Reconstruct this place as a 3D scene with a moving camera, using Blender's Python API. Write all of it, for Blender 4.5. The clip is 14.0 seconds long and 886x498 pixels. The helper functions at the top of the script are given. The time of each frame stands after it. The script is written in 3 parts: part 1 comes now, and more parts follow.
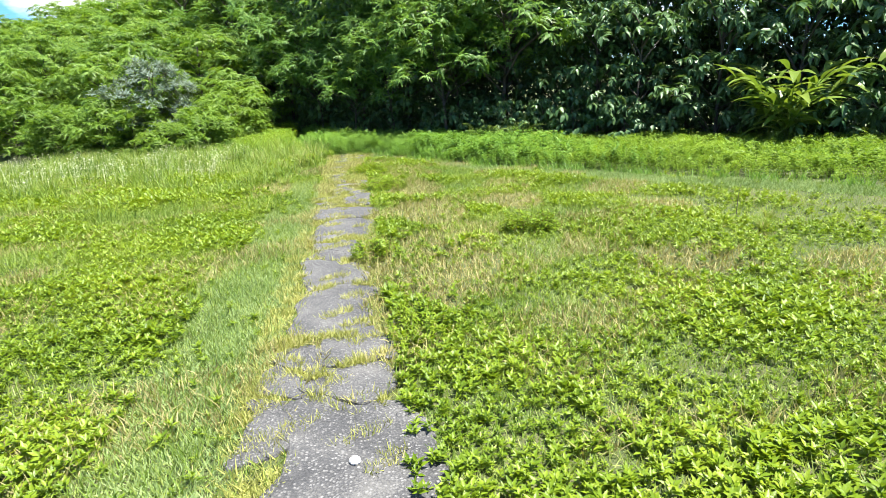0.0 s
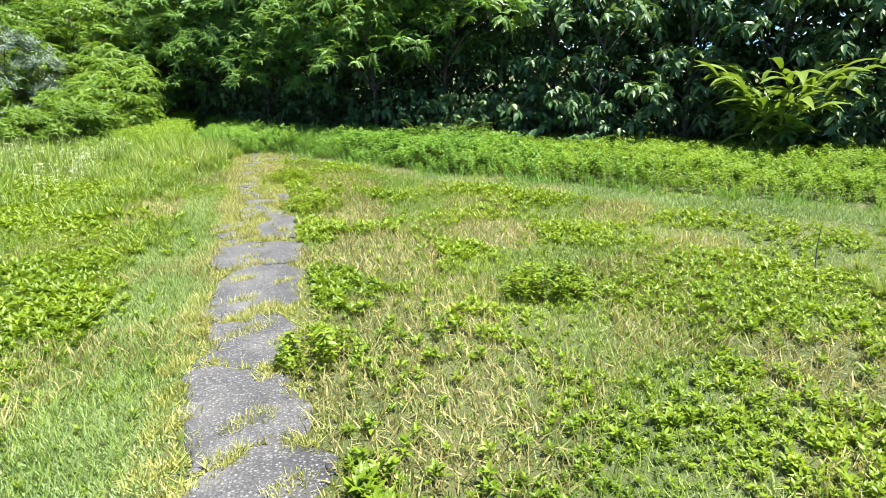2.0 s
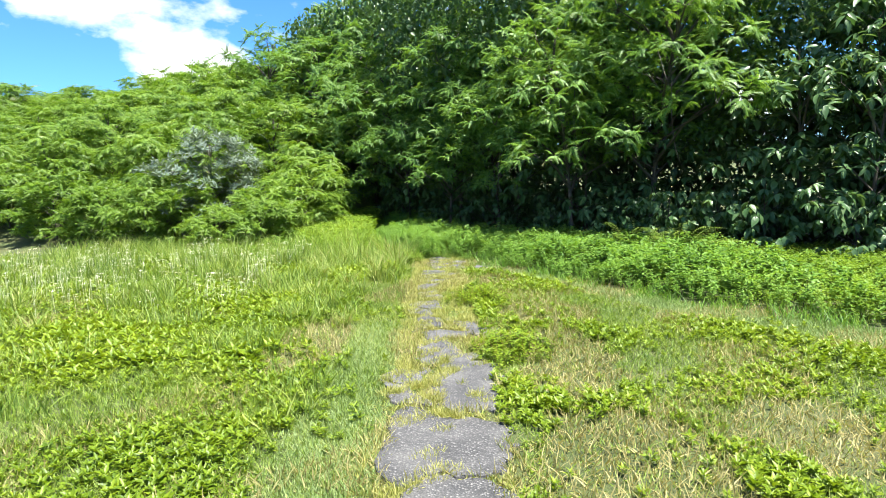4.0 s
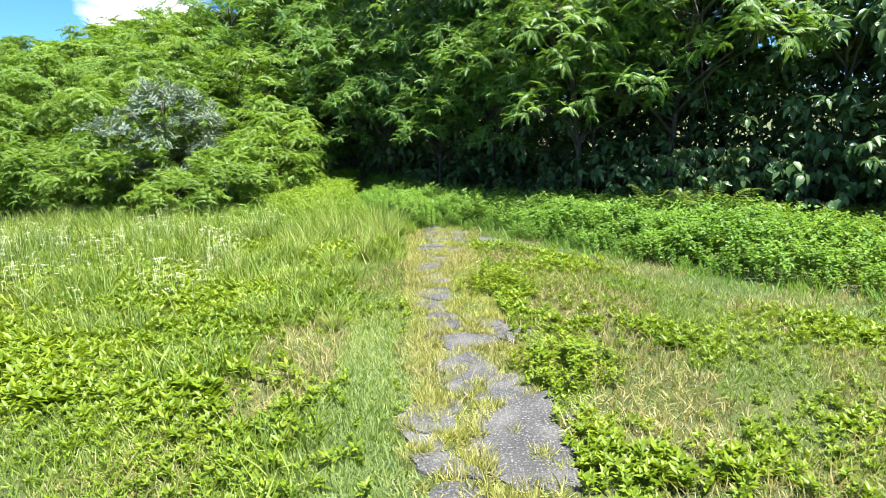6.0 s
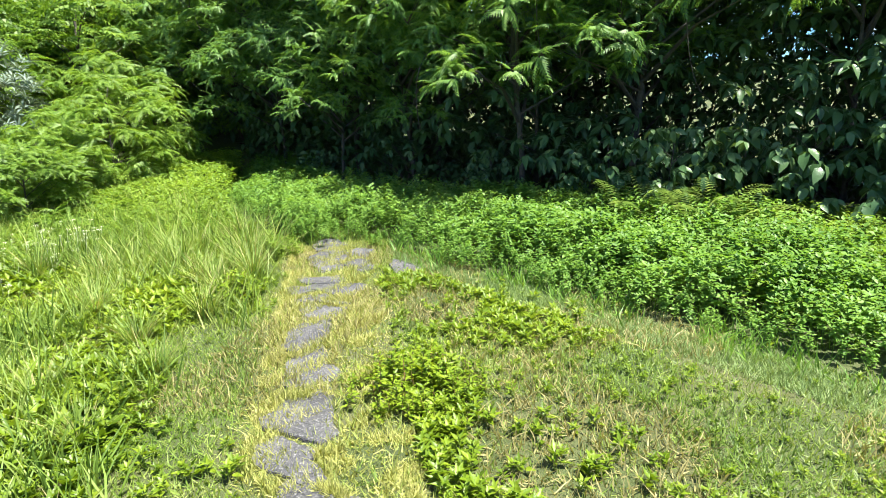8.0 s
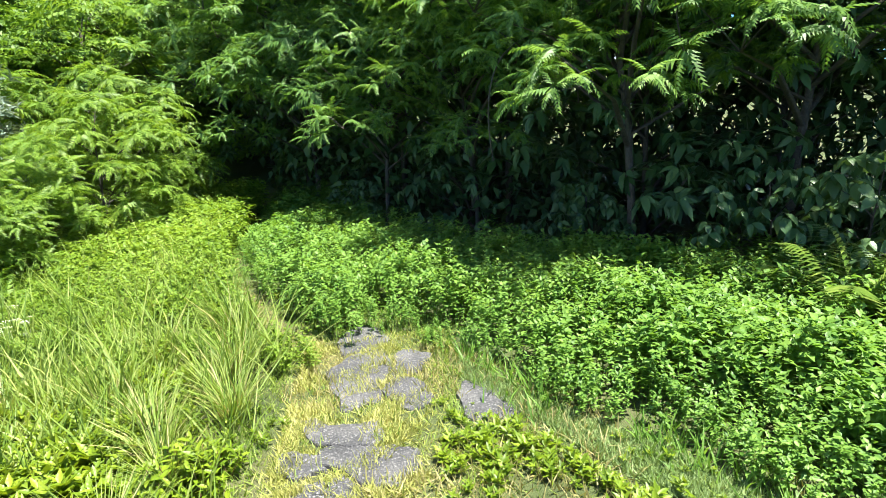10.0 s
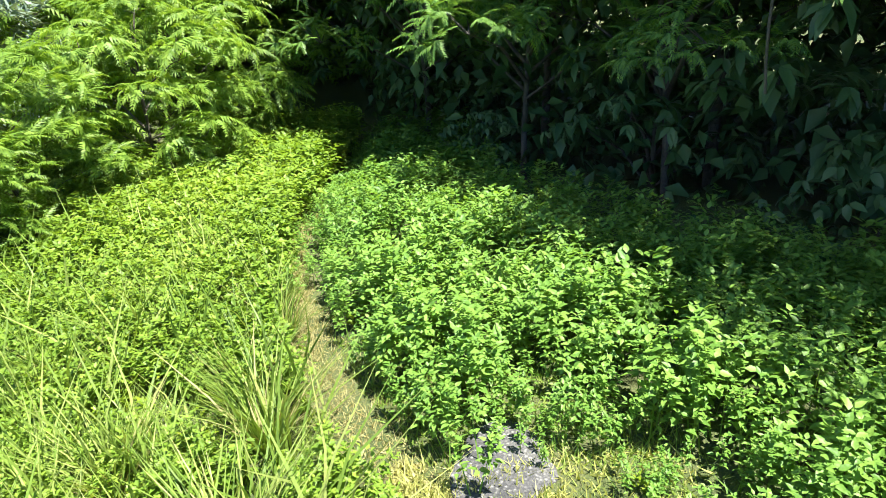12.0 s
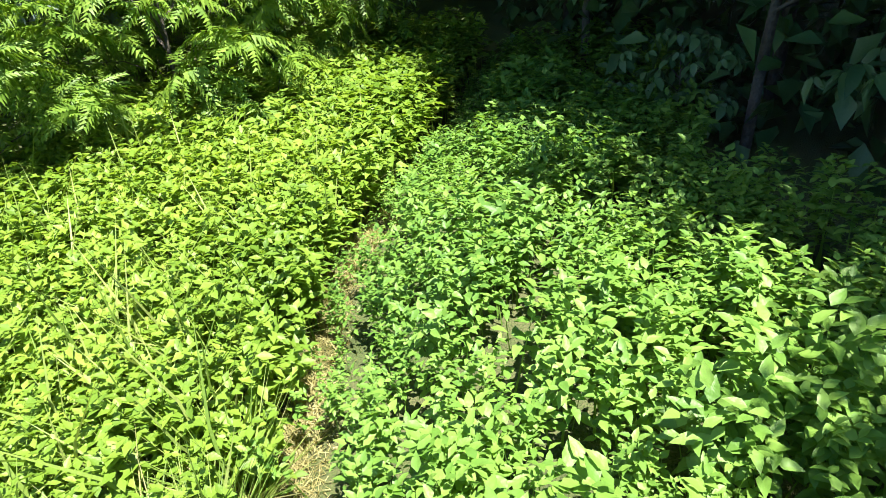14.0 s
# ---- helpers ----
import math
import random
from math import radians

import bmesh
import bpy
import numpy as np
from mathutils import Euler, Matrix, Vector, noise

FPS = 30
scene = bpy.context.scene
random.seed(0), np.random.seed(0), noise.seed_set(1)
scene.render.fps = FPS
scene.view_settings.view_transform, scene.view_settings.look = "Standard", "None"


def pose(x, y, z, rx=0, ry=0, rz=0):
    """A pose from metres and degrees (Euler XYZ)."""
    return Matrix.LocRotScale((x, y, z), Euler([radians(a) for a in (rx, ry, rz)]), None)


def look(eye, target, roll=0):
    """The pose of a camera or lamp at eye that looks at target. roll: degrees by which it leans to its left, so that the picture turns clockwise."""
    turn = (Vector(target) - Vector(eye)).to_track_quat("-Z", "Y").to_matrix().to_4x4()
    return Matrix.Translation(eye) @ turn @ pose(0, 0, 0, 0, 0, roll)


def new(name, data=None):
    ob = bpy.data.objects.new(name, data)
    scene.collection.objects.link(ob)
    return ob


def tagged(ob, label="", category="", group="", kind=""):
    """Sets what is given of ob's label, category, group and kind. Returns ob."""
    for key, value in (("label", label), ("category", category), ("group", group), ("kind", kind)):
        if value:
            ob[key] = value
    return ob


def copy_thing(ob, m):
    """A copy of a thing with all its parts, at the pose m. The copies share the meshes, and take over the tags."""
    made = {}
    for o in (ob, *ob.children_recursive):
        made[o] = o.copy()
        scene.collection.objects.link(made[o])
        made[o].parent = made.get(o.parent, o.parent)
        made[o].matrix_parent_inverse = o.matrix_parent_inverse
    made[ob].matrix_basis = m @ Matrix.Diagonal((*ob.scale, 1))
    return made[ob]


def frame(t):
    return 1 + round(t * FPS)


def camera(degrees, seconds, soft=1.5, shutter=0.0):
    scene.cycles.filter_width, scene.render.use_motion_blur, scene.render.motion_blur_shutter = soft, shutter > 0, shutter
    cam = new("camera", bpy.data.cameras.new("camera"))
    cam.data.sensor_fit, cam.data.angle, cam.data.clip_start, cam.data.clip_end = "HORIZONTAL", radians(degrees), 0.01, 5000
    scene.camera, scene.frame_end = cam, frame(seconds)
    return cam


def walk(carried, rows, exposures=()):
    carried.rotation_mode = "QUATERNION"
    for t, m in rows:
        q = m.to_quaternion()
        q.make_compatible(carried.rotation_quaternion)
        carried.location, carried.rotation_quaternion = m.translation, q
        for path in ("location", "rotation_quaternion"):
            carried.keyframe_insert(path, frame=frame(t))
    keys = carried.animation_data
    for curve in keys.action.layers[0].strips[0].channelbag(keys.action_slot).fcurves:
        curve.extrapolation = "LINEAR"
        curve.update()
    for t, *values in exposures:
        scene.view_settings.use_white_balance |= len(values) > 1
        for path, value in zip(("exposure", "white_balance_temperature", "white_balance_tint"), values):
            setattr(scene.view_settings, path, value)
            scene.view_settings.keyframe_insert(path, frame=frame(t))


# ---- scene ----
cam = camera(71.8, 14.0, soft=0.5)
PATH = [
    (0, (0.554, -2.222, 1.567), (0.799, -0.303, 1.058), -2.7),
    (0.5, (0.471, -1.627, 1.563), (0.992, 0.213, 0.977), -4.1),
    (1, (0.484, -1.034, 1.575), (0.977, 0.82, 1.009), -2.9),
    (1.5, (0.496, -0.321, 1.57), (1.203, 1.457, 0.988), -3.6),
    (2, (0.464, 0.262, 1.562), (0.981, 2.115, 1.018), -0.7),
    (2.5, (0.344, 0.924, 1.57), (0.617, 2.837, 1.052), -3.8),
    (3, (0.353, 1.571, 1.601), (0.411, 3.552, 1.33), -1.5),
    (3.2, (0.361, 1.799, 1.627), (0.354, 3.785, 1.392), -0.7),
    (5.3, (-0.063, 2.987, 1.707), (-0.041, 4.959, 1.375), -2.2),
    (5.5, (-0.123, 3.169, 1.701), (-0.083, 5.14, 1.362), -0.7),
    (6, (-0.06, 3.927, 1.665), (0.02, 5.886, 1.27), -1.9),
    (6.2, (-0.052, 4.227, 1.67), (0.042, 6.144, 1.106), -0.4),
    (6.5, (-0.044, 4.681, 1.683), (0.094, 6.598, 1.129), -0.9),
    (7, (-0.032, 5.331, 1.7), (0.284, 7.218, 1.119), -1.6),
    (7.2, (0.036, 5.654, 1.672), (0.373, 7.558, 1.16), -1.3),
    (9.3, (0.554, 8.406, 1.798), (0.842, 10.321, 1.3), -2.6),
    (9.5, (0.557, 8.681, 1.785), (0.779, 10.613, 1.319), -1.3),
    (10, (0.459, 9.316, 1.76), (0.639, 11.253, 1.293), -2.7),
    (10.1, (0.456, 9.444, 1.757), (0.639, 11.369, 1.248), -3.4),
    (10.5, (0.473, 10.003, 1.674), (0.529, 11.95, 1.22), -3.0),
    (11, (0.348, 10.676, 1.635), (0.213, 12.587, 1.06), -3.5),
    (11.5, (0.294, 11.281, 1.595), (0.184, 13.157, 0.913), -6.1),
    (12, (0.223, 11.905, 1.589), (0.043, 13.773, 0.898), -3.0),
    (12.5, (0.115, 12.549, 1.551), (-0.07, 14.399, 0.813), -4.5),
    (13, (0.052, 13.158, 1.49), (-0.355, 14.929, 0.654), -3.3),
    (13.5, (-0.06, 13.722, 1.454), (-0.551, 15.404, 0.49), -5.3),
    (14, (-0.196, 14.27, 1.422), (-0.749, 15.936, 0.465), -4.1),
]
walk(cam, [(t, look(eye, aim, roll)) for t, eye, aim, roll in PATH], [(0.0, 1.9), (7.0, 1.93), (9.5, 2.0), (11.0, 2.12), (12.5, 2.13), (14.0, 2.1)])

# ---- sky and sun ----
SUN_AZ, SUN_EL = 125.0, 70.0  # degrees clockwise from +y, degrees above the horizon
world = bpy.data.worlds.new("sky")
scene.world = world
world.use_nodes = True
wn, wl = world.node_tree.nodes, world.node_tree.links
wn.clear()
sky = wn.new("ShaderNodeTexSky")
sky.sky_type, sky.sun_disc = "NISHITA", False
sky.sun_elevation, sky.sun_rotation = radians(SUN_EL), radians(SUN_AZ)
sky.air_density, sky.dust_density, sky.ozone_density = 1.0, 0.1, 4.0
coord = wn.new("ShaderNodeTexCoord")
stretch = wn.new("ShaderNodeMapping")
stretch.inputs["Scale"].default_value = (1.0, 1.0, 1.9)
stretch.inputs["Location"].default_value = (0.35, 0.1, 0.12)
cloud = wn.new("ShaderNodeTexNoise")
cloud.inputs["Scale"].default_value, cloud.inputs["Detail"].default_value = 3.4, 9.0
cloud.inputs["Roughness"].default_value = 0.55
edge = wn.new("ShaderNodeValToRGB")
edge.color_ramp.elements[0].position, edge.color_ramp.elements[1].position = 0.53, 0.62
cloud_mix = wn.new("ShaderNodeMixRGB")
cloud_mix.inputs[2].default_value = (8.0, 8.2, 8.7, 1)
back = wn.new("ShaderNodeBackground")
back.inputs["Strength"].default_value = 0.06
wout = wn.new("ShaderNodeOutputWorld")
wl.new(coord.outputs["Generated"], stretch.inputs["Vector"])
wl.new(stretch.outputs["Vector"], cloud.inputs["Vector"])
wl.new(cloud.outputs["Fac"], edge.inputs["Fac"])
wl.new(edge.outputs["Color"], cloud_mix.inputs[0])
deep = wn.new("ShaderNodeMixRGB")
deep.blend_type = "MULTIPLY"
deep.inputs[0].default_value = 1.0
deep.inputs[2].default_value = (0.42, 0.78, 1.15, 1)
wl.new(sky.outputs["Color"], deep.inputs[1])
wl.new(deep.outputs["Color"], cloud_mix.inputs[1])
wl.new(cloud_mix.outputs["Color"], back.inputs["Color"])
wl.new(back.outputs["Background"], wout.inputs["Surface"])

sun = new("sun", bpy.data.lights.new("sun", "SUN"))
sun.data.energy, sun.data.angle, sun.data.color = 5.0, radians(0.5), (1.0, 0.96, 0.88)
a, e = radians(SUN_AZ), radians(SUN_EL)
sun.matrix_world = look((math.sin(a) * math.cos(e) * 50, math.cos(a) * math.cos(e) * 50, math.sin(e) * 50), (0, 0, 0))


# ---- materials ----
def ramp_node(nodes, stops):
    node = nodes.new("ShaderNodeValToRGB")
    ramp = node.color_ramp
    while len(ramp.elements) < len(stops):
        ramp.elements.new(0.5)
    for el, (at, col) in zip(ramp.elements, stops):
        el.position, el.color = at, (*col, 1)
    return node


def leaf_material(name, dark, mid, light, rough=0.45, through_part=0.35, patch=0.8, glow=1.5):
    """Thin leaf: gloss on top, light shining through; colour varies from leaf to leaf and from patch to patch."""
    mat = bpy.data.materials.new(name)
    mat.use_nodes = True
    n, l = mat.node_tree.nodes, mat.node_tree.links
    n.clear()
    geo, info = n.new("ShaderNodeNewGeometry"), n.new("ShaderNodeObjectInfo")
    noise_tex = n.new("ShaderNodeTexNoise")
    noise_tex.inputs["Scale"].default_value = patch
    noise_tex.inputs["Detail"].default_value = 3
    l.new(geo.outputs["Position"], noise_tex.inputs["Vector"])
    total = n.new("ShaderNodeMath")
    total.operation = "MULTIPLY_ADD"
    total.inputs[1].default_value = 0.6
    l.new(geo.outputs["Random Per Island"], total.inputs[0])
    shift = n.new("ShaderNodeMath")
    shift.operation = "MULTIPLY_ADD"
    shift.inputs[1].default_value, shift.inputs[2].default_value = 0.9, -0.32
    l.new(noise_tex.outputs["Fac"], shift.inputs[0])
    l.new(shift.outputs[0], total.inputs[2])
    own = n.new("ShaderNodeMath")
    own.operation = "MULTIPLY_ADD"
    own.inputs[1].default_value = 0.16
    l.new(info.outputs["Random"], own.inputs[0])
    l.new(total.outputs[0], own.inputs[2])
    ramp = ramp_node(n, ((0.1, dark), (0.5, mid), (0.95, light)))
    l.new(own.outputs[0], ramp.inputs["Fac"])
    vein = n.new("ShaderNodeTexNoise")
    vein.inputs["Scale"].default_value = 60
    bump = n.new("ShaderNodeBump")
    bump.inputs["Strength"].default_value, bump.inputs["Distance"].default_value = 0.3, 0.01
    l.new(geo.outputs["Position"], vein.inputs["Vector"])
    l.new(vein.outputs["Fac"], bump.inputs["Height"])
    b = n.new("ShaderNodeBsdfPrincipled")
    b.inputs["Roughness"].default_value = rough
    b.inputs["Specular IOR Level"].default_value = 0.3
    l.new(ramp.outputs["Color"], b.inputs["Base Color"])
    l.new(bump.outputs["Normal"], b.inputs["Normal"])
    t = n.new("ShaderNodeBsdfTranslucent")
    warm = n.new("ShaderNodeMixRGB")
    warm.blend_type = "MULTIPLY"
    warm.inputs[0].default_value = 1.0
    warm.inputs[2].default_value = (1.25 * glow / 1.5, 1.2 * glow / 1.5, 0.55, 1)
    l.new(ramp.outputs["Color"], warm.inputs[1])
    l.new(warm.outputs["Color"], t.inputs["Color"])
    mix = n.new("ShaderNodeMixShader")
    mix.inputs[0].default_value = through_part
    out = n.new("ShaderNodeOutputMaterial")
    l.new(b.outputs[0], mix.inputs[1])
    l.new(t.outputs[0], mix.inputs[2])
    l.new(mix.outputs[0], out.inputs["Surface"])
    return mat


def rough_material(name, stops, scale, fine=30, bump_depth=0.02, rough=0.9, speckle=None):
    """Soil, bark, asphalt: two scales of colour and relief; speckle adds pale pebbles."""
    mat = bpy.data.materials.new(name)
    mat.use_nodes = True
    n, l = mat.node_tree.nodes, mat.node_tree.links
    b = n["Principled BSDF"]
    b.inputs["Roughness"].default_value = rough
    geo = n.new("ShaderNodeNewGeometry")
    big, small = n.new("ShaderNodeTexNoise"), n.new("ShaderNodeTexNoise")
    big.inputs["Scale"].default_value, big.inputs["Detail"].default_value = scale, 5
    small.inputs["Scale"].default_value, small.inputs["Detail"].default_value = fine, 4
    for tex in (big, small):
        l.new(geo.outputs["Position"], tex.inputs["Vector"])
    mixed = n.new("ShaderNodeMixRGB")
    mixed.inputs[0].default_value = 0.45
    l.new(big.outputs["Fac"], mixed.inputs[1])
    l.new(small.outputs["Fac"], mixed.inputs[2])
    ramp = ramp_node(n, stops)
    l.new(mixed.outputs["Color"], ramp.inputs["Fac"])
    colour = ramp.outputs["Color"]
    height = small.outputs["Fac"]
    if speckle:
        cell = n.new("ShaderNodeTexVoronoi")
        cell.inputs["Scale"].default_value = speckle
        jumble = n.new("ShaderNodeMixRGB")
        jumble.blend_type = "ADD"
        jumble.inputs[0].default_value = 0.012
        l.new(geo.outputs["Position"], jumble.inputs[1])
        l.new(small.outputs["Color"], jumble.inputs[2])
        l.new(jumble.outputs["Color"], cell.inputs["Vector"])
        keep = ramp_node(n, ((0.0, (1, 1, 1)), (0.22, (0.7, 0.7, 0.7)), (0.5, (0, 0, 0))))
        l.new(cell.outputs["Distance"], keep.inputs["Fac"])
        split = n.new("ShaderNodeSeparateColor")
        l.new(cell.outputs["Color"], split.inputs["Color"])
        pick = n.new("ShaderNodeMath")
        pick.operation = "MULTIPLY"
        l.new(keep.outputs["Color"], pick.inputs[0])
        l.new(split.outputs["Red"], pick.inputs[1])
        pale = n.new("ShaderNodeMixRGB")
        pale.inputs[2].default_value = (0.24, 0.236, 0.226, 1)
        l.new(pick.outputs[0], pale.inputs[0])
        l.new(colour, pale.inputs[1])
        colour = pale.outputs["Color"]
    l.new(colour, b.inputs["Base Color"])
    bump = n.new("ShaderNodeBump")
    bump.inputs["Strength"].default_value, bump.inputs["Distance"].default_value = 0.7, bump_depth
    l.new(height, bump.inputs["Height"])
    l.new(bump.outputs["Normal"], b.inputs["Normal"])
    return mat


SOIL = rough_material("soil_and_thatch", ((0.3, (0.03, 0.04, 0.012)), (0.48, (0.06, 0.085, 0.018)), (0.6, (0.1, 0.1, 0.038)), (0.75, (0.07, 0.1, 0.02))), 1.3, 110, 0.05)
ASPHALT = rough_material("worn_asphalt", ((0.36, (0.022, 0.0225, 0.024)), (0.5, (0.05, 0.05, 0.051)), (0.62, (0.1, 0.098, 0.093))), 3.0, 110, 0.012, 0.85, 62)
BARK = rough_material("bark", ((0.3, (0.03, 0.025, 0.02)), (0.7, (0.1, 0.085, 0.065))), 5.0, 40)
RED_STEM = rough_material("reddish_stem", ((0.3, (0.12, 0.05, 0.03)), (0.7, (0.22, 0.12, 0.06))), 8.0, 80, 0.003, 0.6)
STONE = rough_material("pale_stone", ((0.3, (0.42, 0.41, 0.38)), (0.7, (0.62, 0.6, 0.56))), 8.0, 60, 0.004)
GRASS = leaf_material("green_grass", (0.07, 0.135, 0.02), (0.18, 0.27, 0.045), (0.36, 0.4, 0.13), 0.5, 0.38)
DRY = leaf_material("dry_grass", (0.14, 0.135, 0.045), (0.28, 0.255, 0.1), (0.45, 0.4, 0.2), 0.6, 0.3)
WEED = leaf_material("weed_leaf", (0.07, 0.125, 0.008), (0.145, 0.225, 0.013), (0.24, 0.31, 0.024), 0.4, 0.38)
SIDEWEED = leaf_material("side_weed_leaf", (0.08, 0.155, 0.016), (0.15, 0.25, 0.028), (0.23, 0.33, 0.045), 0.45, 0.44)
TALLWEED = leaf_material("tall_weed_leaf", (0.073, 0.165, 0.026), (0.148, 0.275, 0.046), (0.215, 0.345, 0.065), 0.45, 0.43)
FEATHER = leaf_material("feathery_leaf", (0.065, 0.135, 0.018), (0.13, 0.23, 0.03), (0.21, 0.32, 0.045), 0.45, 0.44, 0.4)
TREE_FEATHER = leaf_material("feathery_tree_leaf", (0.052, 0.125, 0.028), (0.115, 0.225, 0.045), (0.19, 0.31, 0.06), 0.45, 0.42, 0.4)
BROAD = leaf_material("broad_leaf", (0.034, 0.085, 0.034), (0.068, 0.135, 0.05), (0.12, 0.195, 0.075), 0.36, 0.3, 0.5)
SILVER = leaf_material("silver_leaf", (0.075, 0.12, 0.085), (0.14, 0.19, 0.145), (0.22, 0.28, 0.22), 0.5, 0.2)
GINGER = leaf_material("ginger_leaf", (0.06, 0.12, 0.02), (0.12, 0.19, 0.03), (0.22, 0.28, 0.06), 0.3, 0.35)
MOWN = leaf_material("mown_grass", (0.11, 0.17, 0.05), (0.2, 0.29, 0.1), (0.34, 0.4, 0.18), 0.55, 0.3)
CREEP = leaf_material("creeping_yellow_grass", (0.16, 0.18, 0.04), (0.32, 0.34, 0.09), (0.47, 0.44, 0.18), 0.6, 0.3, 2.5)
PETAL = leaf_material("pale_petal", (0.45, 0.5, 0.3), (0.6, 0.62, 0.42), (0.75, 0.75, 0.6), 0.6, 0.3)

rng = np.random.default_rng(7)


# ---- mesh helpers ----
def mesh_of(name, verts, faces, material, smooth=False):
    me = bpy.data.meshes.new(name)
    me.from_pydata(verts, [], faces)
    me.materials.append(material)
    if smooth:
        me.polygons.foreach_set("use_smooth", [True] * len(me.polygons))
    me.update()
    return me


def part(name, me, parent=None, label=""):
    ob = new(name, me)
    ob.parent = parent
    return tagged(ob, label)


def turn_matrices(yaw, pitch, roll):
    """Stack of rotations Rz(yaw) Rx(pitch) Ry(roll)."""
    cz, sz, cx, sx, cy, sy = np.cos(yaw), np.sin(yaw), np.cos(pitch), np.sin(pitch), np.cos(roll), np.sin(roll)
    m = np.empty((len(yaw), 3, 3))
    m[:, 0, 0], m[:, 0, 1], m[:, 0, 2] = cz * cy - sz * sx * sy, -sz * cx, cz * sy + sz * sx * cy
    m[:, 1, 0], m[:, 1, 1], m[:, 1, 2] = sz * cy + cz * sx * sy, cz * cx, sz * sy - cz * sx * cy
    m[:, 2, 0], m[:, 2, 1], m[:, 2, 2] = -cx * sy, sx, cx * cy
    return m


def strew(shape, at, yaw, pitch, roll, scale):
    """Copies of one small shape (verts, triangles) at many places: one pair of arrays."""
    verts, tris = shape
    at, scale = np.asarray(at, float), np.asarray(scale, float)
    if scale.ndim == 1:
        scale = np.repeat(scale[:, None], 3, 1)
    placed = np.einsum("nij,nkj->nki", turn_matrices(yaw, pitch, roll), verts[None] * scale[:, None, :]) + at[:, None, :]
    index = tris[None] + (np.arange(len(at)) * len(verts))[:, None, None]
    return placed.reshape(-1, 3), index.reshape(-1, 3)


def join(pieces):
    vs, ts, base = [], [], 0
    for v, t in pieces:
        vs.append(v)
        ts.append(t + base)
        base += len(v)
    return np.concatenate(vs), np.concatenate(ts)


def tri_mesh(name, arrays, material):
    v, t = arrays
    me = bpy.data.meshes.new(name)
    me.vertices.add(len(v))
    me.vertices.foreach_set("co", np.ascontiguousarray(v, dtype=np.float32).ravel())
    me.loops.add(len(t) * 3)
    me.loops.foreach_set("vertex_index", np.ascontiguousarray(t, dtype=np.int32).ravel())
    me.polygons.add(len(t))
    me.polygons.foreach_set("loop_start", np.arange(0, len(t) * 3, 3, dtype=np.int32))
    me.materials.append(material)
    me.update(calc_edges=True)
    return me


def limb_arrays(points, radii, sides=6):
    v, t = [], []
    for i, (p, rad) in enumerate(zip(points, radii)):
        for k in range(sides):
            a = 2 * math.pi * k / sides
            v.append((p[0] + rad * math.cos(a), p[1] + rad * math.sin(a), p[2]))
        if i:
            b = i * sides
            for k in range(sides):
                n2 = (k + 1) % sides
                t += [(b - sides + k, b - sides + n2, b + n2), (b - sides + k, b + n2, b + k)]
    return np.array(v), np.array(t)


def blade_shape(width=0.06, bend=0.35):
    """Unit-high blade that bows over towards +y."""
    if bend > 0.65:
        return np.array([(-width, 0, 0), (width, 0, 0), (0, bend, 1.0)]), np.array([(0, 1, 2)])
    v = np.array([(-width, 0, 0), (width, 0, 0), (-width * 0.8, bend * 0.3, 0.55), (width * 0.8, bend * 0.3, 0.55), (0, bend, 1.0)])
    return v, np.array([(0, 1, 3), (0, 3, 2), (2, 3, 4)])


def leaf_shape(width=0.25, fold=0.08, droop=0.15):
    """Unit-long pointed leaf along +y, folded along its midrib."""
    v = np.array([(0, 0, 0), (-width * 0.85, 0.22, fold * 0.8), (width * 0.85, 0.22, fold * 0.8), (0, 0.25, 0), (-width * 0.8, 0.6, fold - droop * 0.3), (width * 0.8, 0.6, fold - droop * 0.3), (0, 0.62, -droop * 0.35), (0, 1, -droop)])
    return v, np.array([(0, 3, 1), (0, 2, 3), (1, 3, 6), (1, 6, 4), (3, 2, 5), (3, 5, 6), (4, 6, 7), (6, 5, 7)])


def small_leaf_shape(width=0.22, fold=0.09, droop=0.12):
    """Unit-long pointed leaf of two halves that meet at the midrib."""
    v = np.array([(0, 0, 0), (-width, 0.42, fold), (width, 0.42, fold), (0, 1, -droop)])
    return v, np.array([(0, 3, 1), (0, 2, 3)])


def oval_leaf_shape(width=0.25, fold=0.05, droop=0.15):
    """Unit-long oval pointed leaf, folded along its midrib."""
    v = np.array([(0, 0, 0), (-width, 0.3, fold), (width, 0.3, fold), (-width * 0.75, 0.62, fold * 0.6), (width * 0.75, 0.62, fold * 0.6), (0, 0.45, -0.02), (0, 1, -droop)])
    return v, np.array([(0, 5, 1), (0, 2, 5), (1, 5, 3), (2, 4, 5), (3, 5, 6), (5, 4, 6)])


def long_leaf_shape(width=0.1, droop=0.5):
    """Unit-long strap leaf along +y that arches over."""
    v, t = [], []
    for i in range(6):
        s = i / 5
        w = width * math.sin(math.pi * min(0.98, 0.12 + 0.86 * s)) if i < 5 else 0.004
        z = 0.35 * s - droop * s * s
        v += [(-w, s, z + w * 0.3), (0, s, z), (w, s, z + w * 0.3)]
        if i:
            b = 3 * i
            t += [(b - 3, b - 2, b + 1), (b - 3, b + 1, b), (b - 2, b - 1, b + 2), (b - 2, b + 2, b + 1)]
    return np.array(v), np.array(t)


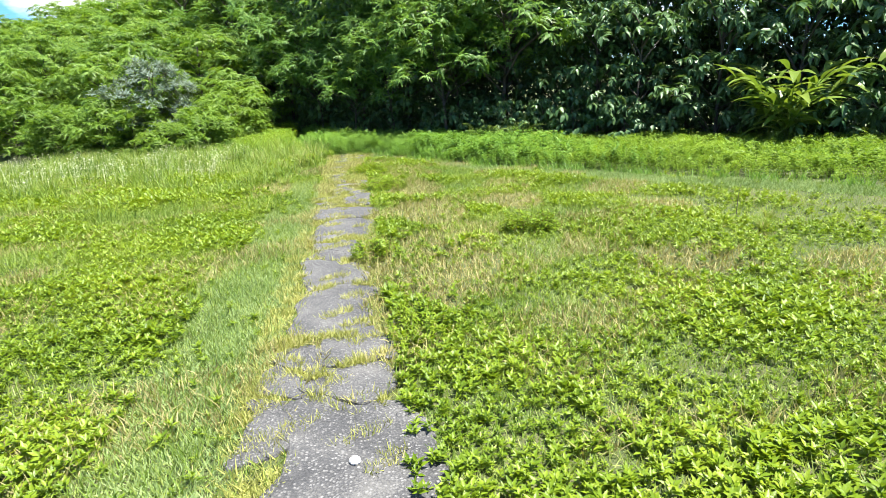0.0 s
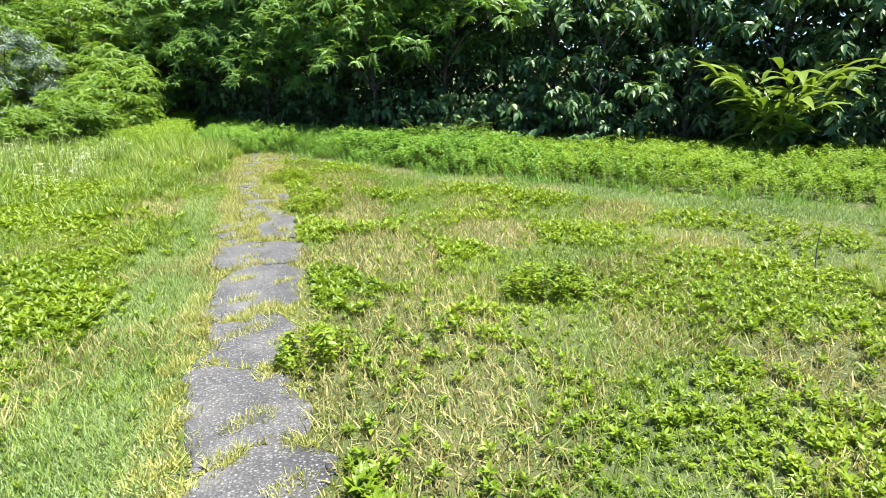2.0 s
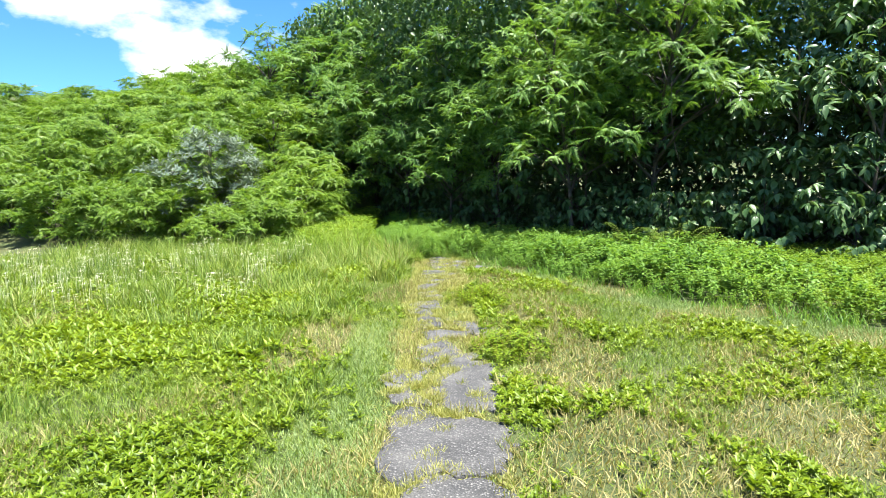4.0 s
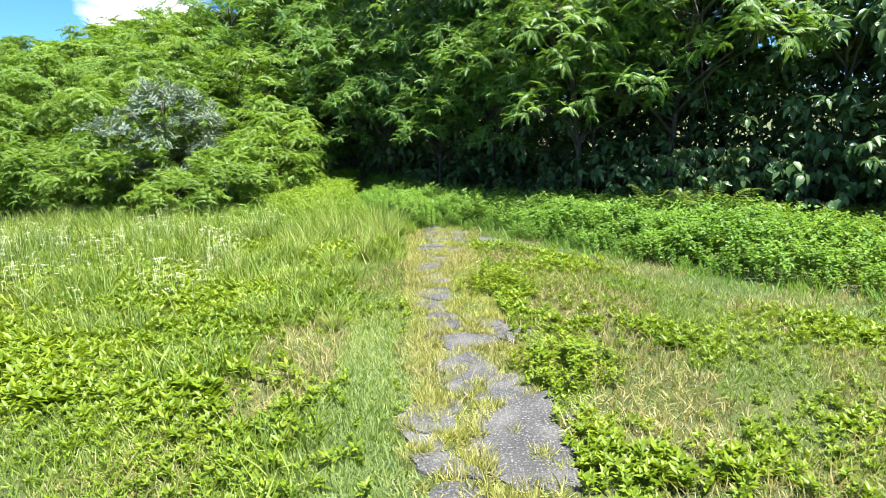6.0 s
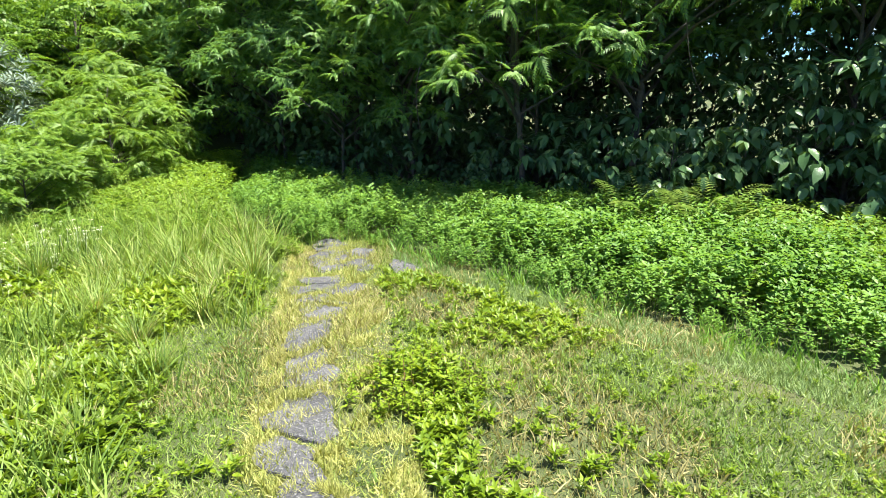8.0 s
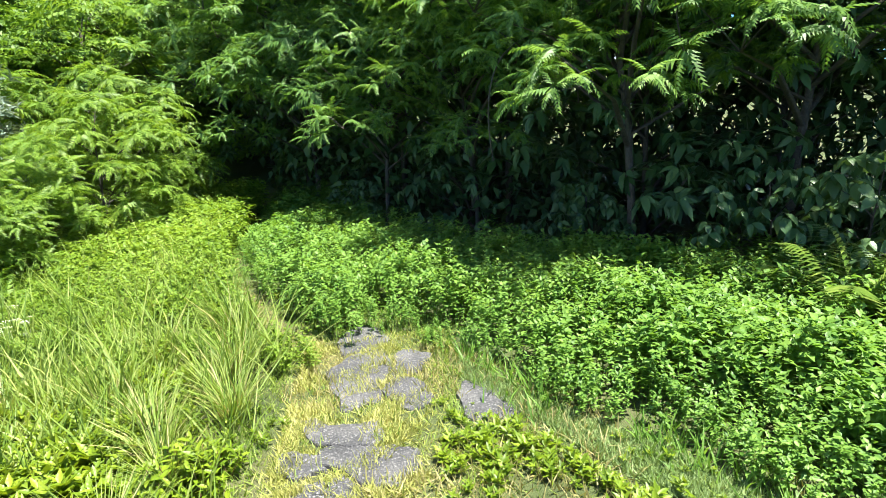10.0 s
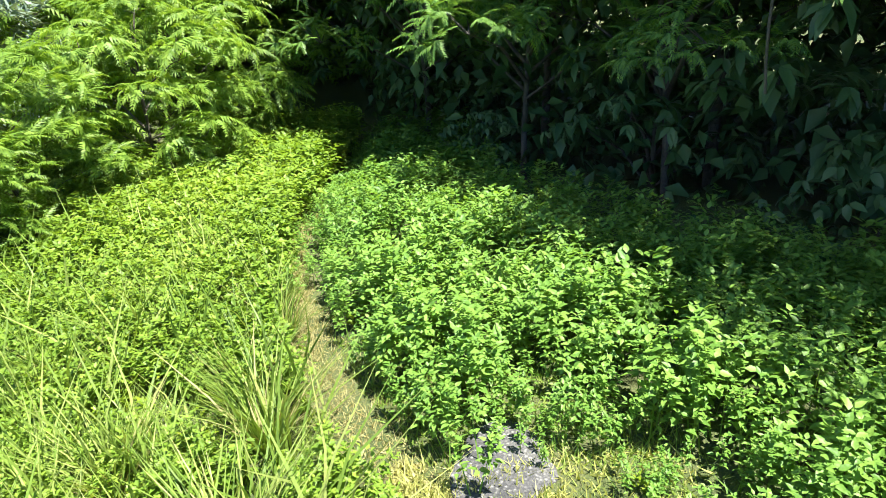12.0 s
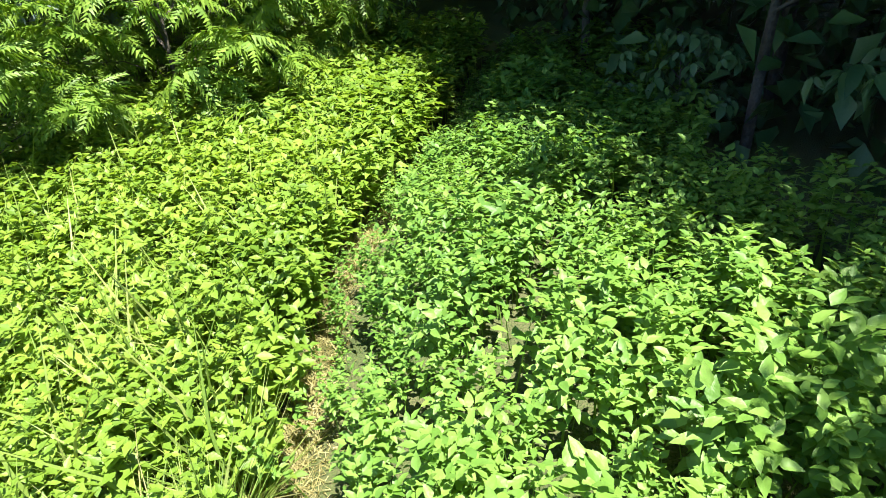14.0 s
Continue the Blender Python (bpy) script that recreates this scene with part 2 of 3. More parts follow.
def plant_shape(tiers, per, spread, tall, leaf, seed, slope=(-5, 38), low=0.0):
    """A herb: tiers of leaves round an upright stem of unit height times tall."""
    r = np.random.default_rng(seed)
    at, yaw, pitch, scale = [], [], [], []
    for i in range(tiers):
        s = low + (1 - low) * ((i + 0.6) / tiers) ** 0.7
        for k in range(per):
            y = 2 * math.pi * (k + 0.5 * (i % 2)) / per + r.uniform(-0.35, 0.35)
            at.append((r.uniform(-0.09, 0.09), r.uniform(-0.09, 0.09), tall * (s + r.uniform(-0.1, 0.1))))
            yaw.append(y)
            pitch.append(radians(r.uniform(*slope) + r.uniform(0, 30) * (s > 0.85)))
            scale.append(spread * (1.05 - 0.45 * s) * r.uniform(0.75, 1.15))
    leaves = strew(leaf, at, np.array(yaw), np.array(pitch), r.uniform(-0.3, 0.3, len(yaw)), np.array(scale))
    stem = (np.array([(-0.012, 0, 0), (0.012, 0, 0), (0, 0, tall)]), np.array([(0, 1, 2)]))
    return join([leaves, stem])


def frond_shape(pairs=8, seed=0, thin=0.1):
    """A feathery compound leaf, unit long along +y: paired narrow leaflets that droop from an arched rib."""
    r = np.random.default_rng(seed)
    at, yaw, pitch, scale = [], [], [], []
    for i in range(pairs):
        s = 0.15 + 0.85 * i / (pairs - 1)
        for side in (-1, 1):
            at.append((0, s, 0.25 * s - 0.45 * s * s))
            yaw.append(side * -radians(68 - 30 * s))
            pitch.append(radians(r.uniform(-35, -8)))
            scale.append((0.3 * (1.15 - 0.5 * s), 0.3 * (1.15 - 0.5 * s), 0.3))
    leaflet = (np.array([(-thin, 0.05, 0.02), (thin, 0.05, 0.02), (0, 1, -0.12)]), np.array([(0, 1, 2)]))
    return strew(leaflet, at, np.array(yaw), np.array(pitch), np.zeros(len(yaw)), np.array(scale))


# ---- plan ----
FRONT = ((0.30, 13.75), (1.0, 12.95), (1.4, 12.3), (2.2, 11.2), (3.4, 9.4), (5.0, 7.8), (6.5, 6.0), (8.3, 4.2), (12.5, 1.0))  # edge of the tall weeds
WOOD = ((-1.7, 19.5), (-1.2, 17.9), (0.3, 16.3), (1.5, 15.0), (2.8, 14.2), (4.2, 13.6), (5.5, 12.5), (7.5, 11.2), (9.4, 9.8), (11.0, 8.0), (16.0, 4.0))  # edge of the wood
TRAIL = ((0.1, 13.4), (-0.3, 13.9), (-0.7, 14.5), (-1.12, 15.5), (-1.4, 16.4), (-1.55, 19.5))  # trodden gap in the weeds


def line_y(line, x):
    xs, ys = [p[0] for p in line], [p[1] for p in line]
    return np.interp(x, xs, ys)


def trail_gap(x, y):
    """Distance from the trodden gap."""
    tx = np.interp(y, [p[1] for p in TRAIL], [p[0] for p in TRAIL])
    far = np.abs(x - tx)
    return np.where((y > 13.2) & (y < 20), far, 9.0)


def ground_height(x, y):
    x, y = np.asarray(x, float), np.asarray(y, float)
    side = np.clip((1.5 - x) / 9.0, 0.0, 1.0)
    rise = np.clip(y + 0.5 * np.minimum(0, x + 4) * -0.6 - 19.0, 0, 40) * 0.2 * (0.45 + 0.55 * side)
    near = np.exp(-((y - 6) / 30.0) ** 2)
    bumps = 0.03 * np.sin(1.7 * x + 0.6 * y) * np.sin(0.9 * y - 0.5 * x) * np.clip(np.abs(x - 0.3) - 0.8, 0, 1)
    return rise + bumps * near


# ---- ground: one sheet to the horizon ----
axis_x = np.concatenate([[-900, -300, -120, -70], np.arange(-45, 30.1, 0.75), [50, 90, 300, 900]])
axis_y = np.concatenate([[-900, -300, -80, -30], np.arange(-9, 60.1, 0.75), [80, 120, 300, 900]])
gx, gy = np.meshgrid(axis_x, axis_y)
gz = ground_height(gx, gy)
grid_v = np.stack([gx, gy, gz], -1).reshape(-1, 3)
nx = len(axis_x)
grid_f = [(j * nx + i, j * nx + i + 1, (j + 1) * nx + i + 1, (j + 1) * nx + i) for j in range(len(axis_y) - 1) for i in range(nx - 1)]
ground = tagged(new("ground", mesh_of("ground", grid_v.tolist(), grid_f, SOIL, True)), "grassy earth with dry thatch rising to a hill", "ground", kind="structure")

# ---- the broken asphalt path ----
SLABS_NEAR = (
    (-1.7, -0.52, 0.08, 0.80), (-0.5, 0.72, 0.10, 0.74), (0.2, 0.66, -0.12, 0.07), (0.75, 1.25, 0.22, 0.62), (0.75, 1.1, -0.02, 0.19), (1.28, 1.72, 0.2, 0.58), (1.15, 1.6, -0.02, 0.17), (1.75, 2.6, 0.05, 0.55),
    (2.62, 3.5, -0.02, 0.50), (3.53, 4.42, 0.0, 0.50), (4.46, 5.42, -0.02, 0.56), (5.45, 6.42, -0.04, 0.66), (6.52, 6.8, -0.12, 0.12),
)
SLABS_MIDDLE = (
    (6.85, 7.12, -0.15, 0.03), (6.60, 7.38, 0.23, 0.70), (7.20, 7.56, -0.15, 0.11), (7.42, 7.66, 0.26, 0.56), (7.70, 8.16, 0.04, 0.36),
    (8.20, 8.52, 0.15, 0.50), (8.42, 8.78, 0.52, 0.84), (8.55, 8.80, -0.03, 0.20), (8.86, 9.16, -0.03, 0.22), (8.80, 9.14, 0.32, 0.58),
    (9.24, 9.64, -0.07, 0.19), (9.78, 10.28, -0.10, 0.19), (10.40, 10.76, 0.0, 0.24), (10.88, 11.16, -0.02, 0.20),
)
SLABS_FAR = (
    (11.22, 11.52, -0.03, 0.30), (11.60, 11.76, -0.05, 0.10), (11.62, 11.92, 0.16, 0.37), (11.94, 12.14, -0.08, 0.07), (12.04, 12.36, 0.10, 0.50),
    (12.38, 12.62, -0.09, 0.28), (12.38, 12.78, 0.85, 1.08), (12.74, 12.95, 0.45, 0.62), (12.88, 13.42, 0.10, 0.42), (13.05, 13.3, 0.5, 0.68), (13.55, 13.86, 0.06, 0.32),
)
SLABS = SLABS_NEAR + SLABS_MIDDLE + SLABS_FAR


def warp(x, y):
    """Shared waviness of the cracks, so that neighbouring pieces still fit each other."""
    dx = 0.045 * np.sin(5.1 * y + 1.3 * x) + 0.03 * np.sin(11.7 * y - 6.0 * x + 1.0) + 0.012 * np.sin(31.0 * y + 17.0 * x)
    dy = 0.11 * np.sin(3.1 * x + 2.3 * y) + 0.05 * np.sin(6.3 * x + 2.2 * y + 0.7) + 0.03 * np.sin(14.9 * x - 3.7 * y) + 0.012 * np.sin(37.0 * x + 13.0 * y + 2.0)
    return dx, dy


def slab_mesh(y0, y1, x0, x1, r):
    """A broken piece: ragged outline, crumbled low rim, slightly uneven top."""
    cx, cy, hx, hy = (x0 + x1) / 2, (y0 + y1) / 2, (x1 - x0) / 2, (y1 - y0) / 2
    count, power = 56, 7.0 if y1 < 6.6 else 3.6
    lift = r.uniform(0, 0.008)
    tilt = r.uniform(-0.008, 0.008), r.uniform(-0.008, 0.008)
    bm = bmesh.new()
    rings = []
    ragged = [1 + r.uniform(-0.035, 0.03) for _ in range(count)]
    for grow, z in ((1.03, -0.03), (1.0, 0.006), (0.975, 0.013), (0.5, 0.016)):
        ring = []
        for k in range(count):
            a = 2 * math.pi * (k + 0.3) / count
            c, q = math.cos(a), math.sin(a)
            far = grow * (ragged[k] if grow > 0.6 else 1) / (abs(c) ** power + abs(q) ** power) ** (1 / power)
            px, py = cx + hx * c * far, cy + hy * q * far
            dx, dy = warp(px, py)
            up = lift + tilt[0] * c * far + tilt[1] * q * far + r.uniform(-0.0015, 0.0015) if z > 0 else 0
            ring.append(bm.verts.new((px + dx, py + dy, z + up)))
        rings.append(ring)
    for low, high in zip(rings, rings[1:]):
        for k in range(count):
            bm.faces.new((low[k], low[(k + 1) % count], high[(k + 1) % count], high[k]))
    bm.faces.new(rings[-1])
    me = bpy.data.meshes.new("slab")
    bm.to_mesh(me)
    bm.free()
    me.materials.append(ASPHALT)
    return me


pavement = tagged(new("pavement"), "narrow broken asphalt footpath half grown over with grass", "footpath", kind="structure")
r = random.Random(3)
for y0, y1, x0, x1 in SLABS:
    over = 0.006 if y1 < 6.45 else 0.05
    part("slab", slab_mesh(y0 - over, y1 + over, x0 - 0.03, x1 + 0.03, r), pavement)


def on_slab(x, y, rim=0.03):
    hit = np.zeros(len(x), bool)
    dx, dy = warp(x, y)
    x, y = x - dx, y - dy
    for y0, y1, x0, x1 in SLABS:
        hit |= (x > x0 + rim) & (x < x1 - rim) & (y > y0 + rim) & (y < y1 - rim)
    return hit


def pebble(x, y, size, label):
    bm = bmesh.new()
    bmesh.ops.create_icosphere(bm, subdivisions=2, radius=size)
    for v in bm.verts:
        v.co *= 1 + 0.12 * noise.noise(v.co * 30 + Vector((x, y, 0)))
        v.co.z *= 0.55
    me = bpy.data.meshes.new("stone")
    bm.to_mesh(me)
    bm.free()
    me.materials.append(STONE)
    ob = tagged(new("stone", me), label, "stone")
    ob.location = (x, y, 0.02 + size * 0.4)


pebble(0.43, 0.14, 0.028, "small pale stone lying on the asphalt path")
pebble(0.62, -0.2, 0.02, "small grey stone on the asphalt path")
def crumb(x, y, size):
    bm = bmesh.new()
    bmesh.ops.create_icosphere(bm, subdivisions=1, radius=size)
    for v in bm.verts:
        v.co *= 1 + 0.5 * noise.noise(v.co * 60 + Vector((x * 9, y * 9, 0)))
        v.co.z *= 0.6
    me = bpy.data.meshes.new("asphalt_crumb")
    bm.to_mesh(me)
    bm.free()
    me.materials.append(ASPHALT)
    ob = tagged(new("asphalt_crumb", me), "loose dark crumb of asphalt at the path's broken edge", "rubble", "crumbs of asphalt")
    ob.location = (x, y, size * 0.45)


for x, y, size in ((0.66, 0.5, 0.035), (0.72, 0.43, 0.025), (0.69, 0.58, 0.02), (0.78, 0.3, 0.03), (0.63, 1.2, 0.025), (0.6, 2.5, 0.03), (0.56, 3.2, 0.025), (0.7, 5.2, 0.03), (0.72, 5.9, 0.025), (0.62, 6.5, 0.03), (0.76, 7.1, 0.035), (0.62, 7.6, 0.025)):
    crumb(x, y, size)
pebble(0.72, 1.75, 0.03, "pale stone at the path's weedy edge")


# ---- low cover: grass and herbs ----
def patchy(x, y, size, seed):
    """Smooth patches, about 0 to 1."""
    v = np.zeros(len(x))
    g = np.random.default_rng(seed)
    for k in range(6):
        a, f, p = g.uniform(0, 2 * math.pi), g.uniform(0.6, 2.2) / size, g.uniform(0, 6.28)
        v += np.sin((np.cos(a) * x + np.sin(a) * y) * f * 2 * math.pi + p)
    return 0.5 + v / 6


def bare(x, y):
    """Dry spots beside the path where few herbs grow."""
    hit = np.zeros(len(x), bool)
    for cx, cy, rx, ry in ((1.2, 3.3, 0.6, 1.3), (1.4, 5.6, 0.5, 0.9), (1.35, 7.6, 0.45, 1.0), (1.4, 9.3, 0.5, 0.6), (1.1, 11.4, 0.3, 0.5), (-1.0, 8.3, 0.35, 1.1), (2.6, 6.0, 0.5, 0.6), (3.4, 2.6, 0.5, 0.5)):
        hit |= ((x - cx) / rx) ** 2 + ((y - cy) / ry) ** 2 < 0.7 + 0.6 * patchy(x, y, 0.6, 61)
    return hit


def random_points(count, x0, x1, y0, y1):
    return rng.uniform(x0, x1, count), rng.uniform(y0, y1, count)


def in_front(x, y):
    """Open field: before the tall weeds and the shrubs."""
    return np.where(x > 0.3, y < line_y(FRONT, x) + 0.45, y < 16.5)


def lay_blades(name, x, y, height, width, bend, lean, material, label, category):
    n = len(x)
    at = np.stack([x, y, ground_height(x, y)], 1)
    shape = blade_shape(1.0, bend)
    scale = np.stack([width * rng.uniform(0.7, 1.3, n), height, height], 1)
    me = tri_mesh(name, strew(shape, at, rng.uniform(0, 6.283, n), rng.normal(0, lean, n), rng.normal(0, lean, n), scale), material)
    return tagged(new(name, me), label, category, kind="stuff")


def near_weight(x, y):
    """Thicker cover along the walk, thinner far off."""
    return np.clip(1.25 - np.hypot(x - 0.3, np.clip(np.abs(y - 6) - 7, 0, 99)) / 11, 0.25, 1)


# short green turf
x, y = random_points(560000, -11, 10, -3, 16.5)
x = np.clip(0.3 + 3.4 * rng.standard_normal(len(x)), -13, 12)
keep = in_front(x, y - 0.6) & ~on_slab(x, y, -0.01) & (trail_gap(x, y) > 0.15)
keep &= ~((x > -0.25) & (x < 0.75) & (y < 13.8) & (rng.random(len(x)) < 0.75))
keep &= ~bare(x, y) | (rng.random(len(x)) < 0.3)
keep &= ~((x > 0.9) & (line_y(FRONT, x) - y < np.clip(0.3 + 0.25 * (x - 1), 0.3, 1.2)) & (rng.random(len(x)) < 0.85))
keep &= ~((y > 14.8) & (x > np.interp(y, [p[1] for p in TRAIL], [p[0] for p in TRAIL])))
x, y = x[keep], y[keep]
tall_patch = np.clip(patchy(x, y, 3.0, 5), 0, 1)
left_more = np.where((x < -0.8) & (y > 4), 0.03, 0.0)
lay_blades("grass", x, y, rng.uniform(0.02, 0.06, len(x)) + 0.04 * tall_patch * rng.random(len(x)) + left_more, 0.0038, 0.7, 0.45, GRASS, "short green and straw-tipped field grass", "grass")

# mown strip before the tall weeds
x = 0.9 + 9 * rng.random(70000) ** 1.3
y = line_y(FRONT, x) + 0.15 - rng.random(len(x)) * np.clip(0.35 + 0.28 * (x - 1), 0.3, 1.3)
lay_blades("mown_grass", x, y, rng.uniform(0.025, 0.06, len(x)), 0.0045, 0.8, 0.5, MOWN, "pale fine grass of a mown strip", "grass")

# short cool-green turf beside the path and in the open field
x, y = random_points(170000, -1.1, 4.2, -2.5, 11.5)
x = np.where(rng.random(len(x)) < 0.45, rng.normal(-0.42, 0.2, len(x)), x)
keep = ((x < -0.08) & (x > -0.95) & (y < 9)) | ((x > 1.1) & (patchy(x, y, 1.7, 55) > 0.52) & in_front(x, y + 0.4))
keep &= ~on_slab(x, y, -0.02) & ~bare(x, y)
x, y = x[keep], y[keep]
lay_blades("turf", x, y, rng.uniform(0.02, 0.05, len(x)), 0.0042, 0.75, 0.5, MOWN, "short cool green turf along the path", "grass")

# straw between the slabs and in dry patches
x, y = random_points(60000, -0.45, 1.0, -1.5, 13.9)
keep = ~on_slab(x, y, 0.015) & (np.abs(x - 0.22 - 0.15 * (y > 12) * (y - 12)) < 0.34 + 0.2 * rng.random(len(x)))
x, y = x[keep], y[keep]
lay_blades("dry_grass", x, y, rng.uniform(0.02, 0.06, len(x)), 0.004, 0.9, 0.8, CREEP, "short yellowed grass creeping over the path", "dry grass")
seams = np.array([s[1] for s in SLABS if s[1] < 12])
y = rng.choice(seams, 60000) + rng.normal(0, 0.03, 60000)
x = rng.uniform(-0.15, 0.65, 60000)
dx, dy = warp(x, y)
x, y = x + dx, y + dy
keep = patchy(x, y, 0.6, 15) + 0.35 * (0.25 - x) > 0.6
x, y = x[keep], y[keep]
lay_blades("dry_grass", x, y, rng.uniform(0.03, 0.07, len(x)), 0.0042, 0.9, 0.8, CREEP, "yellowed grass growing out of the path's cracks", "dry grass")
x, y = random_points(150000, -0.2, 0.66, -1.5, 13.8)
keep = patchy(x, y, 0.55, 27) + 0.45 * (0.15 - x) + 0.07 * (y > 6.4) + 0.08 * (y > 9) + 0.06 * (y > 11) > 0.74
x, y = x[keep], y[keep]
lay_blades("dry_grass", x, y, rng.uniform(0.03, 0.06, len(x)), 0.0042, 0.9, 0.8, CREEP, "mats of yellowed grass lying over the asphalt", "dry grass")
x, y = random_points(190000, -5, 5, 0, 13.5)
patch_v = patchy(x, y, 2.6, 9)
keep = in_front(x, y) & ~on_slab(x, y, 0.0) & (patch_v + 0.28 * np.exp(-((x - 1.2) / 0.9) ** 2) > 0.6) | (bare(x, y) & (np.abs(x) < 6))
x, y = x[keep], y[keep]
lay_blades("dry_grass", x, y, rng.uniform(0.03, 0.11, len(x)), 0.0035, 0.6, 0.5, DRY, "straw-coloured dry grass in bare patches", "dry grass")
ty = rng.uniform(13.3, 17.2, 15000)
tx = np.interp(ty, [p[1] for p in TRAIL], [p[0] for p in TRAIL]) + rng.normal(0, 1, len(ty)) * np.where(ty < 15.2, 0.12, 0.05)
lay_blades("dry_grass", tx, ty, rng.uniform(0.015, 0.045, len(ty)), 0.0022, 0.9, 1.0, DRY, "trampled straw along the trodden gap", "dry grass")

HERBS = [plant_shape(3, 4, 0.74, 0.7, small_leaf_shape(0.2, 0.07, 0.1), s, (8, 48)) for s in (1, 2, 3)]
TALL_HERBS = [plant_shape(5, 5, 0.24, 1.0, small_leaf_shape(0.27, 0.06, 0.14), s, (-16, 24), 0.35) for s in (4, 5, 6)]
NEAR_HERBS = [plant_shape(6, 6, 0.17, 1.0, oval_leaf_shape(0.25, 0.05, 0.14), s, (-16, 26), 0.35) for s in (7, 8, 9)]


def lay_plants(name, shapes, x, y, size, material, label, category, base=0.0):
    pieces = []
    which = rng.integers(0, len(shapes), len(x))
    for k, shape in enumerate(shapes):
        m = which == k
        n = int(m.sum())
        at = np.stack([x[m], y[m], ground_height(x[m], y[m]) + base], 1)
        pieces.append(strew(shape, at, rng.uniform(0, 6.283, n), rng.normal(0, 0.14, n), rng.normal(0, 0.14, n), size[m]))
    return tagged(new(name, tri_mesh(name, join(pieces), material)), label, category, kind="stuff")


# low leafy weeds in patches
x, y = random_points(76000, -10, 10, -2, 15.5)
x = np.where(rng.random(len(x)) < 0.6, np.clip(0.3 + 3.2 * rng.standard_normal(len(x)), -11, 11), x)
patch_v = patchy(x, y, 2.2, 21)
keep = in_front(x, y) & (rng.random(len(x)) < near_weight(x, y) * 1.2) & (np.abs(x - 0.25) > 0.42)
keep &= (patch_v + 0.22 * (x < -0.9) + 0.14 * ((x > 0.8) & (y < 4)) - 0.1 * ((x > 0.8) & (y > 4)) > 0.38 + 0.14 * rng.standard_normal(len(x))) | (rng.random(len(x)) < 0.16)
keep &= ~bare(x, y) | (rng.random(len(x)) < 0.12)
keep &= ~((x > -0.75) & (x < 0) & (rng.random(len(x)) < 0.9)) & (trail_gap(x, y) > 0.25)
keep &= ~((line_y(FRONT, x) - y < np.clip(0.4 + 0.3 * (x - 1), 0.3, 1.4)) & (x > 0.9) & (rng.random(len(x)) < 0.93))
x, y, patch_v = x[keep], y[keep], patch_v[keep]
lay_plants("low_weeds", HERBS, x, y, (0.045 + 0.055 * np.clip(patch_v, 0, 1) + 0.012 * ((x < -0.9) & (y > 5)) + 0.03 * ((x < -0.9) & (y > 7.5))) * rng.uniform(0.6, 1.35, len(x)), WEED, "bright yellow-green low leafy weeds", "weeds")

# the knee-high weeds before the wood
def trail_x(y):
    return np.interp(y, [p[1] for p in TRAIL], [p[0] for p in TRAIL])


x, y = random_points(66000, -2.2, 14, 1, 20)
depth = y - line_y(FRONT, x) - 0.35 * patchy(x, y, 1.3, 77) * np.clip(x, 0, 1)
keep = (x > 0.15) & (depth > 0.0) & (y < line_y(WOOD, x) + 0.9)
keep |= (x <= 0.15) & (x > -1.7) & (y > 13.7 - 0.9 * x) & (y < 20) & (x > trail_x(y))
keep &= trail_gap(x, y) > np.where(y < 15.2, 0.17, 0.03)
keep &= rng.random(len(x)) < np.clip(1.2 - 0.07 * np.hypot(x - 1, y - 12), 0.45, 1)
x, y, depth = x[keep], y[keep], depth[keep]
rise = np.clip(np.where(x > 0.15, 0.15 + 0.3 * depth, 0.18 + 0.4 * trail_gap(x, y)), 0.15, 0.4) * (0.8 + 0.4 * patchy(x, y, 1.1, 88))
size = rise * rng.uniform(0.78, 1.1, len(x))
close = (x < 2.3) & (y > 13.2) & (y < 17.2)
thin = close & (rng.random(len(x)) < 0.8)
lay_plants("tall_weeds", NEAR_HERBS, x[thin], y[thin], size[thin], TALLWEED, "dense knee-high leafy weeds with pointed bright green leaves", "weeds")
off = ~close & (x > 4.2 + 0.8 * rng.standard_normal(len(x)))
mid = ~close & ~off
lay_plants("tall_weeds", TALL_HERBS, x[mid], y[mid], size[mid], TALLWEED, "dense knee-high bright green leafy weeds", "weeds")
lay_plants("tall_weeds", TALL_HERBS, x[off], y[off], size[off] * 0.75, SIDEWEED, "lower yellow-green leafy weeds before the wood", "weeds")
x, y = random_points(15000, -5.5, 0, 12.8, 20)
tx = trail_x(y)
keep = (x < tx - np.where(y < 15.2, 0.15, 0.03)) & (y > 13.2 + 0.3 * (x < -2)) & (x > -3.9 + 0.3 * (y - 16))
keep &= (y > 14.2) | (patchy(x, y, 1.2, 91) > 0.45)
x, y = x[keep], y[keep]
lay_plants("low_weeds", TALL_HERBS, x, y, np.clip(0.15 + 0.06 * (y - 13), 0.15, 0.45) * rng.uniform(0.75, 1.2, len(x)), SIDEWEED, "yellow-green leafy weeds beside the trodden gap", "weeds")
x, y = random_points(5200, -4.5, -0.2, 12.8, 17.5)
keep = (x < trail_x(y) - 0.1) & (patchy(x, y, 0.9, 63) > 0.5)
x, y = x[keep], y[keep]
lay_blades("long_grass", x, y, rng.uniform(0.3, 0.62, len(x)), 0.006, 0.5, 0.28, GRASS, "long arching grass blades among the leafy weeds", "grass")
# a fringe of grass at the foot of the weeds
x = rng.uniform(0.9, 9, 4500)
y = line_y(FRONT, x) + rng.normal(0.15, 0.22, len(x))
keep = patchy(x, y, 0.9, 17) > 0.45
x, y = x[keep], y[keep]
lay_blades("long_grass", x, y, rng.uniform(0.08, 0.2, len(x)), 0.005, 0.55, 0.4, TALLWEED, "grass blades fringing the foot of the weeds", "grass")

